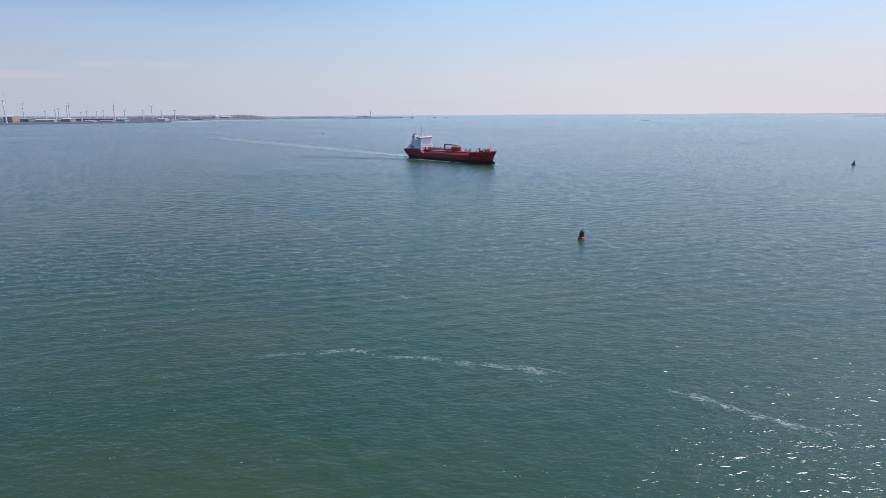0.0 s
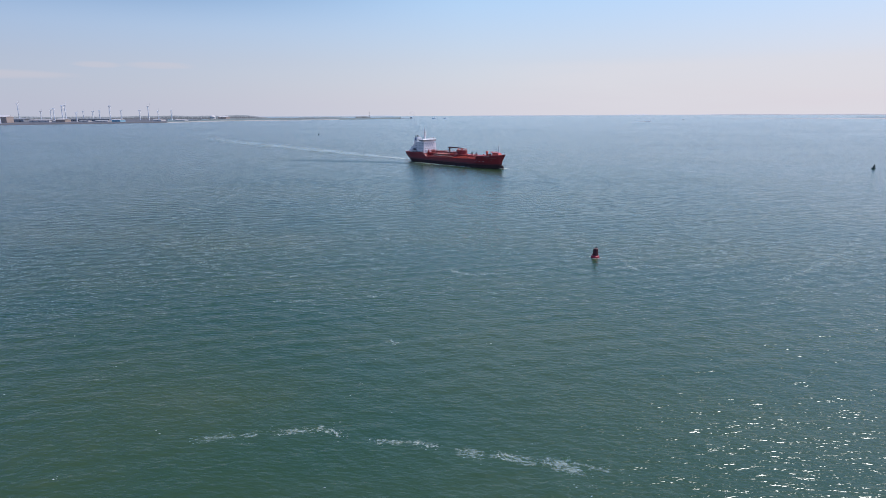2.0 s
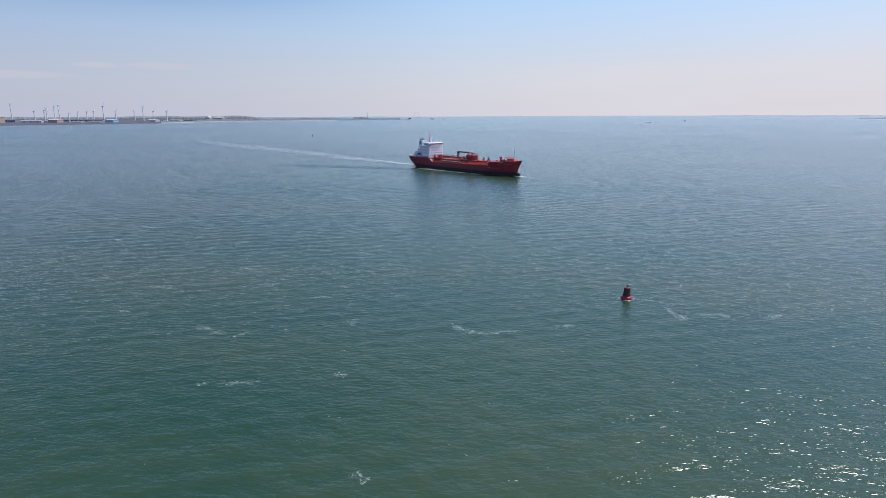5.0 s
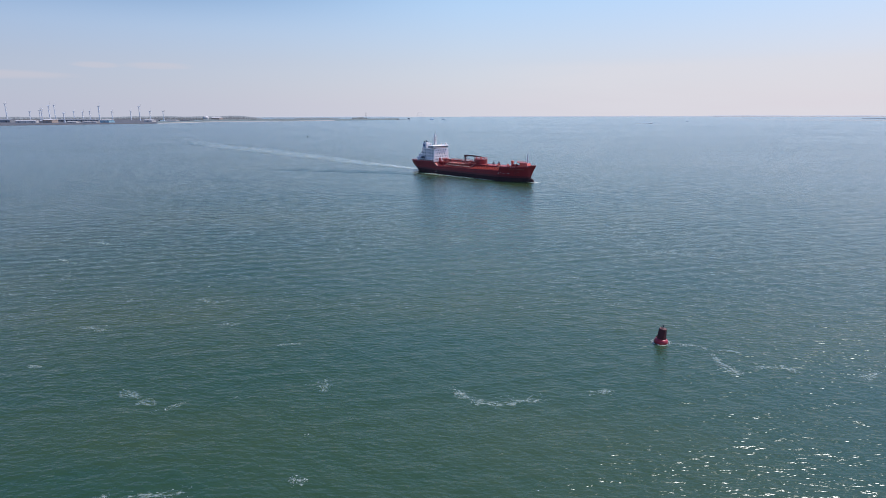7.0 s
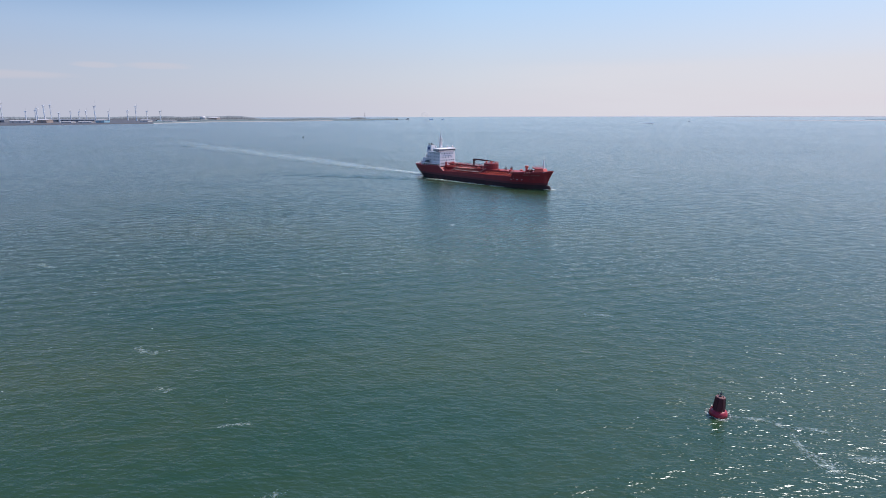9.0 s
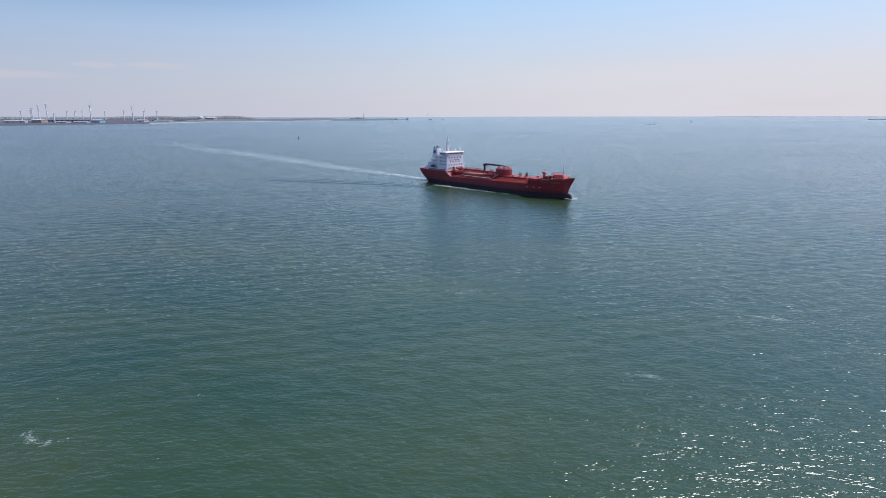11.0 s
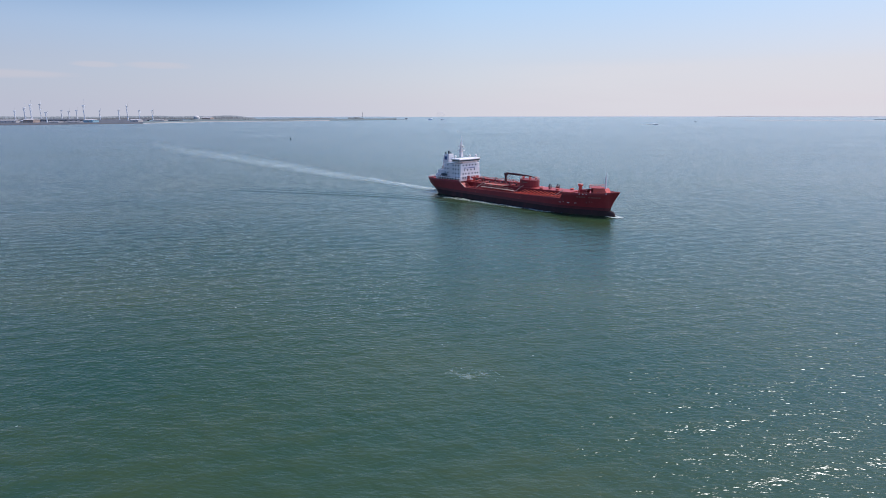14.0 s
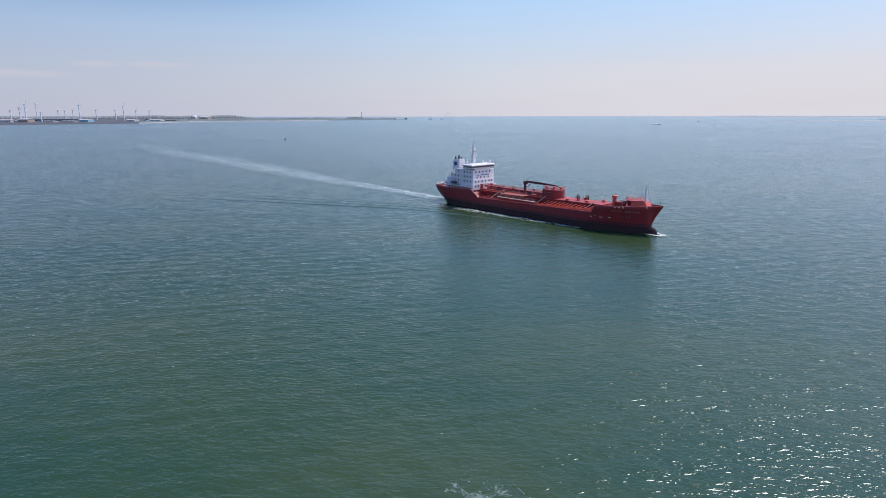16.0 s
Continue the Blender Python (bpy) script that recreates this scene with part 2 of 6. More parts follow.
M_PIPE = surface("orange_red_pipe_paint", (0.60, 0.10, 0.065), 0.45, vary=0.2, fine=2.0)
# brighter copy of the pipe paint, with sunlight put into the colour
M_FRAME = surface("orange_frame_paint_with_sun", (0.74, 0.115, 0.05), 0.45, vary=0.2, fine=2.0)
# maroon darkened to put the crane's backlit shade in
M_CRANE = surface("maroon_paint_with_shade", (0.075, 0.012, 0.015), 0.5, vary=0.3, scale=0.5)
# white tinted pink for light bounced off the red deck
M_WHITE = surface("white_paint_with_pink_bounce", (0.76, 0.665, 0.645), 0.45, vary=0.07, scale=0.25, fine=1.2, stain=(0.68, 0.60, 0.55), streak=4.0)
M_CREAM = surface("cream_gangway_paint", (0.40, 0.25, 0.19), 0.55, vary=0.15)
M_GREY = surface("grey_steel", (0.30, 0.31, 0.33), 0.45, metal=0.4, vary=0.2)
M_DARK = surface("dark_machinery", (0.035, 0.035, 0.04), 0.5, vary=0.3)
M_BLUE = surface("blue_emblem_paint", (0.02, 0.05, 0.16), 0.5, vary=0.1)
M_GLASS = glass_dark("window_glass")
M_LETTER = surface("weathered_white_lettering", (0.22, 0.085, 0.07), 0.6, vary=0.2)
M_MARK = surface("white_marks", (0.75, 0.73, 0.70), 0.6, vary=0.1)
# buoy red darkened to put the can's backlit shade into the paint
M_CAN = surface("red_can_paint_with_shade", (0.075, 0.003, 0.007), 0.55, vary=0.3, scale=0.9, fine=4.0, stain=(0.08, 0.008, 0.012), streak=3.0)
M_BUOY = surface("red_buoy_paint", (0.31, 0.006, 0.018), 0.4, vary=0.18, scale=0.9, fine=4.0, stain=(0.30, 0.012, 0.018), streak=3.0)
M_GREEN = surface("dark_green_buoy_paint", (0.012, 0.035, 0.026), 0.45, vary=0.3)
M_TURB = surface("light_grey_tower_paint", (0.66, 0.62, 0.62), 0.5, vary=0.06)
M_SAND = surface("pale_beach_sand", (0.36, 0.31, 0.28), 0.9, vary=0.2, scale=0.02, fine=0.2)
M_LAND = surface("grass_and_scrub", (0.13, 0.15, 0.14), 0.9, vary=0.3, scale=0.01, fine=0.1)
M_STONE = surface("basalt_dyke_stone", (0.085, 0.076, 0.078), 0.85, vary=0.3, scale=0.02, fine=0.3)
M_HALL = surface("pale_cladding", (0.50, 0.44, 0.42), 0.6, vary=0.1, scale=0.03)
M_BRICK = surface("brown_cladding", (0.34, 0.25, 0.21), 0.7, vary=0.15, scale=0.03)
M_TEAL = surface("light_blue_cladding", (0.24, 0.38, 0.45), 0.55, vary=0.1, scale=0.03)
M_SHED = surface("grey_cladding", (0.22, 0.21, 0.22), 0.7, vary=0.15, scale=0.03)
def distant(name, color, haze_glow):
    """Far backdrop: miles of bright summer haze put in as a pale surface glow."""
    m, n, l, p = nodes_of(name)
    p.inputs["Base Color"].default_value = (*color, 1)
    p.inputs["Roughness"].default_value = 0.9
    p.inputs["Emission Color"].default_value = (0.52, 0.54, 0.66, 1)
    p.inputs["Emission Strength"].default_value = haze_glow
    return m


M_WOOD = distant("woodland_haze_glow", (0.09, 0.10, 0.10), 0.27)
M_SCRUB = distant("dune_scrub_haze_glow", (0.07, 0.08, 0.07), 0.20)
M_FARWOOD = distant("far_pale_haze_glow", (0.10, 0.11, 0.12), 0.78)
M_FARCOAST = distant("far_coast_haze_glow", (0.02, 0.02, 0.022), 0.88)
M_FARSKY = distant("far_skyline_haze_glow", (0.35, 0.35, 0.36), 0.85)
m_spray, n_, l_, p_ = nodes_of("thrown_spray")
through_light = n_.new("ShaderNodeBsdfTranslucent")
through_light.inputs["Color"].default_value = (0.92, 0.93, 0.93, 1)
p_.inputs["Base Color"].default_value = (0.92, 0.93, 0.93, 1)
spray_mix = n_.new("ShaderNodeMixShader")
l_.new(p_.outputs[0], spray_mix.inputs[1])
l_.new(through_light.outputs[0], spray_mix.inputs[2])
l_.new(spray_mix.outputs[0], n_["Material Output"].inputs["Surface"])
M_SPRAY = m_spray
# near-white base colour puts haze over the far vessels
M_FARCITY = surface("distant_pale_haze_paint", (0.80, 0.80, 0.82), 0.8, vary=0.1, scale=0.03)


# ================= mesh helpers =================
def link_mesh(name, bm, material, parent=None, smooth=False):
    me = bpy.data.meshes.new(name)
    bm.normal_update()
    bm.to_mesh(me)
    bm.free()
    me.materials.append(material)
    if smooth:
        me.polygons.foreach_set("use_smooth", [True] * len(me.polygons))
    ob = new(name, me)
    ob.parent = parent
    return ob


def part(name, bm, material, parent, label="", smooth=False):
    ob = link_mesh(name, bm, material, parent, smooth)
    return tagged(ob, label=label)


def thing(name, label, category, group="", kind=""):
    return tagged(new(name), label, category, group, kind)


def box(bm, lo, hi, bevel=0.0, shear=None):
    vs = []
    for z in (lo[2], hi[2]):
        for x, y in ((lo[0], lo[1]), (hi[0], lo[1]), (hi[0], hi[1]), (lo[0], hi[1])):
            vs.append(bm.verts.new((x, y, z)))
    fs = [(0, 3, 2, 1), (4, 5, 6, 7), (0, 1, 5, 4), (1, 2, 6, 5), (2, 3, 7, 6), (3, 0, 4, 7)]
    faces = [bm.faces.new([vs[i] for i in f]) for f in fs]
    if bevel:
        edges = list({e for f in faces for e in f.edges})
        bmesh.ops.bevel(bm, geom=edges, offset=bevel, segments=1, affect="EDGES")
    return bm


def rod(bm, a, b, r, r2=None, seg=8):
    a, b = Vector(a), Vector(b)
    r2 = r if r2 is None else r2
    q = (b - a).to_track_quat("Z", "Y")
    ring = []
    for p, rad in ((a, r), (b, r2)):
        ring.append([bm.verts.new(p + q @ Vector((rad * math.cos(i * math.tau / seg), rad * math.sin(i * math.tau / seg), 0))) for i in range(seg)])
    for i in range(seg):
        j = (i + 1) % seg
        bm.faces.new((ring[0][i], ring[0][j], ring[1][j], ring[1][i]))
    bm.faces.new(ring[0][::-1])
    bm.faces.new(ring[1])
    return bm


def lathe(bm, profile, seg=20, centre=(0, 0, 0)):
    """A turned form from (radius, height) pairs."""
    rings = []
    for r, z in profile:
        rings.append([bm.verts.new((centre[0] + r * math.cos(i * math.tau / seg), centre[1] + r * math.sin(i * math.tau / seg), centre[2] + z)) for i in range(seg)])
    for a, b in zip(rings, rings[1:]):
        for i in range(seg):
            j = (i + 1) % seg
            bm.faces.new((a[i], a[j], b[j], b[i]))
    bm.faces.new(rings[0][::-1])
    bm.faces.new(rings[-1])
    return bm


def rail(bm, pts, height=1.0, every=2.0, r=0.035, bars=3):
    """Hand rail along a line: posts and bars."""
    for a, b in zip(pts, pts[1:]):
        a, b = Vector(a), Vector(b)
        k = max(1, round((b - a).length / every))
        for i in range(k + 1):
            p = a.lerp(b, i / k)
            rod(bm, p, p + Vector((0, 0, height)), r, seg=4)
        for j in range(bars):
            up = Vector((0, 0, height * (j + 1) / bars))
            rod(bm, a + up, b + up, r, seg=4)
    return bm


def curve_value(table, x):
    return float(np.interp(x, [a for a, _ in table], [b for _, b in table]))


# ================= the sea =================
DRIFT = Vector((0.68, -1.08, 0.0))      # tidal current, metres a second
rng = np.random.default_rng(7)
WAVES = []
for lam in np.geomspace(2.2, 7.0, 26):
    heading = radians(-78 + rng.normal(0, 36))
    WAVES.append((lam, math.cos(heading), math.sin(heading), rng.uniform(0, 6.28), 0.0035 * lam ** 0.8))


def wave_height(x, y, spacing):
    z = np.zeros_like(x)
    for lam, cx, cy, ph, amp in WAVES:
        fade = np.clip(2.2 - 4.0 * spacing / lam, 0.0, 1.0)
        s = np.sin((x * cx + y * cy) * (2 * math.pi / lam) + ph)
        z += amp * fade * (s + 0.25 * s * s)
    return z


def graded(start, stop, first, growth, limit=400.0):
    out, x, d = [], start, first
    sign = 1 if stop > start else -1
    while (stop - x) * sign > d:
        out.append(x)
        x += d * sign
        d = min(d * growth, limit)
    out.append(stop)
    return out


def build_sea():
    xs = sorted(set(graded(-120, -4990, 1.2, 1.03) + list(np.arange(-119, 160, 1.0)) + graded(160, 4990, 1.2, 1.03)))
    ys = sorted(set(graded(25, -4990, 2.0, 1.12) + list(np.arange(26, 380, 0.85)) + graded(380, 4905, 1.0, 1.012)))
    xs, ys = np.array(xs), np.array(ys)
    gx, gy = np.meshgrid(xs, ys)
    sx = np.gradient(xs)[None, :] + 0 * gx
    sy = np.gradient(ys)[:, None] + 0 * gy
    gz = wave_height(gx, gy, np.maximum(sx, sy))
    ny, nx = gx.shape
    co = np.stack([gx, gy, gz], -1).reshape(-1, 3).astype(np.float32)
    i = np.arange(ny - 1)[:, None] * nx + np.arange(nx - 1)[None, :]
    quads = np.stack([i, i + 1, i + nx + 1, i + nx], -1).reshape(-1, 4)
    me = bpy.data.meshes.new("water")
    me.vertices.add(len(co))
    me.vertices.foreach_set("co", co.ravel())
    me.loops.add(quads.size)
    me.loops.foreach_set("vertex_index", quads.ravel().astype(np.int32))
    me.polygons.add(len(quads))
    me.polygons.foreach_set("loop_start", np.arange(0, quads.size, 4, dtype=np.int32))
    me.polygons.foreach_set("use_smooth", np.ones(len(quads), dtype=bool))
    me.update(calc_edges=True)
    me.materials.append(M_WATER)
    return tagged(new("water", me), "rippled green-blue tidal estuary water with sun glitter", "water", kind="structure")


sea = build_sea()


def flecks(spots, lift=0.02):
    """Many small ragged foam flakes that lie on the waves. spots: x, y, size."""
    verts, faces = [], []
    arr = np.array(spots)
    z = wave_height(arr[:, 0], arr[:, 1], np.full(len(arr), 1.0)) + lift
    r = random.Random(5)
    for (x, y, s), zz in zip(spots, z):
        k = r.randint(5, 7)
        base = len(verts)
        turn, stretch = r.uniform(0, 6.28), r.uniform(1.0, 2.6)
        for i in range(k):
            a = turn + i * math.tau / k
            d = s * r.uniform(0.35, 1.0)
            verts.append((x + d * stretch * math.cos(a), y + d * math.sin(a) * 0.8, float(zz)))
        verts.append((x, y, float(zz) + 0.25 * s * 0.3 + 0.02))
        for i in range(k):
            faces.append((base + i, base + (i + 1) % k, base + k))
    return verts, faces


def foam_patch(name, spots, material, label, parent):
    v, f = flecks(spots)
    me = bpy.data.meshes.new(name)
    me.from_pydata(v, [], f)
    me.materials.append(material)
    ob = new(name, me)
    ob.parent = parent
    return tagged(ob, label, kind="stuff")


def along_line(pts, width, count, size, seed, clump=0.6):
    """Fleck spots scattered along a bent line, in clumps."""
    r = random.Random(seed)
    pts = [Vector((*p, 0)) for p in pts]
    lens = [(b - a).length for a, b in zip(pts, pts[1:])]
    total = sum(lens)
    knots = [(r.random(), r.gauss(0, 0.5)) for _ in range(max(3, int(total / 4)))]
    out = []
    for _ in range(count):
        if r.random() < clump:
            u, off = r.choice(knots)
            u += r.gauss(0, 1.2 / total)
            off += r.gauss(0, 0.35)
        else:
            u, off = r.random(), r.gauss(0, 0.6)
        d = min(max(u, 0), 1) * total
        for a, b, L in zip(pts, pts[1:], lens):
            if d <= L:
                break
            d -= L
        p = a.lerp(b, min(d / L, 1))
        side = Vector((-(b - a).y, (b - a).x, 0)).normalized()
        p = p + side * off * width
        out.append((p.x, p.y, size * (0.25 + 1.5 * r.random() ** 4)))
    return out


def foam_veil(name, color, streak, cover, fine=0.5, low=0.42, fade=(1.0, 0.15), start=0.02, ratio=0.16, grain=0.35):
    """Thin torn foam on clear water: it covers the sheet only where two scales of froth meet."""
    m, n, l, p = nodes_of(name)
    metres, span = n.new("ShaderNodeUVMap"), n.new("ShaderNodeUVMap")
    metres.uv_map, span.uv_map = "metres", "span"

    def noise(scale, detail):
        mp = n.new("ShaderNodeMapping")
        mp.inputs["Scale"].default_value = (*scale, 1)
        l.new(metres.outputs[0], mp.inputs[0])
        t = n.new("ShaderNodeTexNoise")
        t.inputs["Scale"].default_value, t.inputs["Detail"].default_value, t.inputs["Roughness"].default_value = 1.0, detail, 0.65
        l.new(mp.outputs[0], t.inputs["Vector"])
        return t.outputs["Fac"]

    def calc(op, *vals):
        k = n.new("ShaderNodeMath")
        k.operation = op
        for i, v in enumerate(vals):
            if isinstance(v, (int, float)):
                k.inputs[i].default_value = v
            else:
                l.new(v, k.inputs[i])
        return k.outputs[0]

    def soft(v, lo, hi, to=(0.0, 1.0)):
        r = n.new("ShaderNodeMapRange")
        r.interpolation_type = "SMOOTHSTEP"
        r.inputs["From Min"].default_value, r.inputs["From Max"].default_value = lo, hi
        r.inputs["To Min"].default_value, r.inputs["To Max"].default_value = to
        l.new(v, r.inputs["Value"])
        return r.outputs[0]
    xy = n.new("ShaderNodeSeparateXYZ")
    l.new(span.outputs[0], xy.inputs[0])
    along, across = xy.outputs[0], xy.outputs[1]
    body = calc("MULTIPLY", soft(across, 0.02, 0.5), soft(across, 1.0, 0.78))
    body = calc("MULTIPLY", body, calc("MULTIPLY", soft(along, *fade), soft(along, 0.0, start)))
    torn = calc("ADD", calc("MULTIPLY", noise((1 / streak, 1 / (streak * ratio)), 5.0), 1 - grain), calc("MULTIPLY", noise((fine * 0.5, fine), 3.0), grain))
    reach = calc("SUBTRACT", torn, calc("MULTIPLY", calc("SUBTRACT", 1.0, body), 0.22))
    fac = calc("MULTIPLY", soft(reach, low, 0.62), calc("MULTIPLY", body, cover))
    p.inputs["Base Color"].default_value = (*color, 1)
    p.inputs["Roughness"].default_value = 0.6
    clear = n.new("ShaderNodeBsdfTransparent")
    mx = n.new("ShaderNodeMixShader")
    l.new(fac, mx.inputs[0])
    l.new(clear.outputs[0], mx.inputs[1])
    l.new(p.outputs[0], mx.inputs[2])
    l.new(mx.outputs[0], n["Material Output"].inputs["Surface"])
    return m


def ribbon(name, centre, half, z, material, cells=10, afloat=False):
    """A long sheet lying on the water. centre: points; half: half width at each point; the far edge has span 1."""
    verts, faces, uv_m, uv_s = [], [], [], []
    pts = [Vector((*q, 0)) for q in centre]
    run, total = 0.0, sum((b - a).length for a, b in zip(pts, pts[1:]))
    for i, p in enumerate(pts):
        way = (pts[min(i + 1, len(pts) - 1)] - pts[max(i - 1, 0)]).normalized()
        side = Vector((way.y, -way.x, 0))
        if i:
            run += (p - pts[i - 1]).length
        for k in range(cells + 1):
            o = (2 * k / cells - 1) * half[i]
            verts.append((p.x + side.x * o, p.y + side.y * o, z))
            uv_m.append((run, o))
            uv_s.append((run / total, k / cells))
        if i:
            b = i * (cells + 1)
            a = b - cells - 1
            faces += [(a + k, b + k, b + k + 1, a + k + 1) for k in range(cells)]
    if afloat:
        lie = np.array(verts)
        lie[:, 2] += wave_height(lie[:, 0], lie[:, 1], np.full(len(lie), 1.0))
        verts = [tuple(map(float, q)) for q in lie]
    me = bpy.data.meshes.new(name)
    me.from_pydata(verts, [], faces)
    for key, table in (("metres", uv_m), ("span", uv_s)):
        layer = me.uv_layers.new(name=key)
        for loop in me.loops:
            layer.data[loop.index].uv = table[loop.vertex_index]
    me.materials.append(material)
    ob = new(name, me)
    ob.visible_shadow = False
    return ob


def smooth_line(pts, steps=14):
    """Points along a soft curve through the given ones."""
    out = []
    for i in range(len(pts) - 1):
        p0, p1, p2, p3 = (np.array(pts[min(max(j, 0), len(pts) - 1)], float) for j in (i - 1, i, i + 1, i + 2))
        for k in range(steps):
            u = k / steps
            out.append(tuple(0.5 * (2 * p1 + (p2 - p0) * u + (2 * p0 - 5 * p1 + 4 * p2 - p3) * u * u + (3 * p1 - p0 - 3 * p2 + p3) * u ** 3)))
    return out + [tuple(map(float, pts[-1]))]


M_TRAIL = foam_veil("wake_froth", (0.42, 0.47, 0.47), 26.0, 0.42, 0.5, 0.37, (1.0, 0.4))
M_SLICK = foam_veil("thin_wake_froth", (0.36, 0.43, 0.44), 40.0, 0.42, 0.2, 0.34)
M_CHURN = foam_veil("stern_froth", (0.60, 0.62, 0.60), 12.0, 0.85, 0.8, 0.45)
M_SIDE = foam_veil("side_froth", (0.66, 0.66, 0.60), 7.0, 1.0, 1.3, 0.44, (1.0, 0.7), 0.2, 0.3, 0.5)
M_STREAK = foam_veil("streak_froth", (0.46, 0.50, 0.45), 2.4, 0.50, 2.4, 0.45, (1.0, 0.85), 0.15, 0.45, 0.6)
M_LACE = foam_veil("thin_streak_froth", (0.40, 0.45, 0.42), 3.0, 0.42, 2.2, 0.45, (1.0, 0.8), 0.12, 0.5, 0.6)


def sea_foam():
    lines = [
        ([(-36, 95.0), (-32, 95.9), (-28, 96.6), (-24.6, 97.7)], 0.40, 420, 0.11, 1, M_THIN),
        ([(-24.6, 97.7), (-20.5, 97.4), (-18.2, 98.2), (-15.8, 97.3), (-13.2, 95.6)], 0.42, 760, 0.12, 51, M_FOAM),
        ([(-10.2, 95.2), (-7.6, 94.6), (-4, 94.5), (-0.5, 93.2)], 0.36, 800, 0.12, 2, M_FOAM),
        ([(-0.5, 93.2), (8.7, 91.0), (17.6, 89.2), (26, 87)], 1.2, 500, 0.11, 3, M_THIN),
        ([(7.6, 91.6), (9.9, 90.8)], 0.45, 260, 0.12, 4, M_FOAM),
        ([(13, 91), (20, 86)], 1.6, 700, 0.10, 5, M_THIN),
        ([(34, 83), (42, 79), (46, 75), (51, 71.6), (58.7, 67.3)], 0.8, 900, 0.12, 6, M_FOAM),
        ([(-18.4, 156.4), (-16.0, 156.0)], 0.35, 220, 0.15, 7, M_FOAM),
        ([(-41, 152.9), (-39.4, 153.6)], 0.35, 120, 0.14, 8, M_FOAM),
        ([(-38, 153.2), (-34, 153.8), (-30, 154.4)], 0.4, 160, 0.12, 52, M_FOAM),
        ([(-42.5, 173.8), (-40.0, 175.4)], 0.35, 180, 0.15, 9, M_FOAM),
        ([(-53.5, 180.4), (-48, 177), (-43, 174)], 0.6, 200, 0.12, 53, M_THIN),
        ([(-122, 287), (-117, 284.2), (-114, 282.5)], 0.55, 170, 0.26, 10, M_FOAM),
        ([(-121, 264), (-117, 263), (-112, 258)], 0.9, 170, 0.24, 11, M_FOAM),
        ([(91, 167.5), (94, 169.8), (97, 173)], 0.6, 200, 0.18, 12, M_FOAM),
        ([(97, 173), (112, 183), (128, 196), (140, 204)], 1.4, 330, 0.2, 54, M_FOAM),
        ([(-10.8, 129.5), (-8.4, 127.5)], 0.5, 170, 0.12, 13, M_FOAM),
        ([(2.2, 180.5), (5.3, 176.6), (9, 174.8), (12.5, 175.4), (18, 177)], 0.6, 520, 0.12, 14, M_FOAM),
        ([(-78, 207.8), (-73, 206.4), (-70, 204.6)], 0.5, 150, 0.16, 15, M_FOAM),
        ([(-75.5, 189.0), (-71.5, 188.2)], 0.35, 150, 0.14, 16, M_FOAM),
        ([(-19.8, 183.5), (-18.7, 181), (-18.6, 178)], 0.8, 380, 0.11, 17, M_THIN),
        ([(-31.8, 197.5), (-26.8, 198.4)], 0.22, 260, 0.13, 18, M_FOAM),
        ([(-58.6, 227.2), (-58, 225), (-55, 223.2), (-52.4, 223.6)], 0.45, 160, 0.16, 19, M_FOAM),
        ([(24.5, 178.2), (29.2, 178.6)], 0.5, 180, 0.12, 20, M_FOAM),
        ([(73, 182.5), (78.6, 185)], 0.8, 260, 0.15, 55, M_FOAM),
        ([(2.5, 290.6), (6.5, 287.6), (10.5, 290.4)], 1.4, 900, 0.11, 56, M_THIN),
        ([(-47, 209.5), (-43.5, 208.2)], 0.5, 110, 0.13, 57, M_FOAM),
        ([(33, 243), (41, 242)], 1.2, 300, 0.12, 58, M_THIN),
        ([(69, 272), (80, 268)], 2.0, 420, 0.14, 59, M_FOAM),
    ]
    for pts, width, count, size, seed, m in lines:
        spread = along_line(pts, width * 2.2, int(count * 0.45), size * 0.45, seed, 0.5)
        ob = foam_patch("foam_fleck", spread, m, "scattered flecks beside a foam streak", sea)
        line = smooth_line(pts, 10)
        half = [min(width, 0.6) * (2.6 + 1.3 * math.sin(i * 0.9 + seed)) for i in range(len(line))]
        ob = ribbon("foam_streak", line, half, 0.04, M_LACE if m is M_THIN else M_STREAK, 8, True)
        ob.parent = sea
        tagged(ob, "broken streak of white foam drifting on the water", kind="stuff")
    r = random.Random(11)
    spots = []
    for _ in range(550):
        y = 60 + 900 * r.random() ** 1.4
        x = r.uniform(-0.85, 0.85) * (y + 60)
        for _ in range(r.randint(1, 3)):
            spots.append((x + r.gauss(0, 0.5), y + r.gauss(0, 0.25), r.uniform(0.03, 0.09) * (1 + y / 300)))
    foam_patch("whitecaps", spots, M_FOAM, "tiny scattered white wave crests", sea)


sea_foam()


def build_wake():
    """The long bent trail that the tanker has left on the water."""
    line = smooth_line([(12, 503.5), (-34, 555.5), (-82, 604), (-157, 692), (-235, 778), (-308, 858), (-385, 965), (-440, 1060), (-508, 1180), (-590, 1400)])
    for name, m, w0, grow, most, z, label in (("wake_trail", M_TRAIL, 8.0, 0.055, 26.0, 0.16, "broad pale trail of churned water behind the tanker"),
                                              ("wake_edge", M_SLICK, 7.5, 0.12, 52.0, 0.13, "faint spreading froth beside the wake trail")):
        half = [min(w0 + grow * 7.0 * max(0, i - 10), most) for i in range(len(line))]
        ob = ribbon(name, line, half, z, m)
        ob.parent = sea
        tagged(ob, label, kind="stuff")


build_wake()


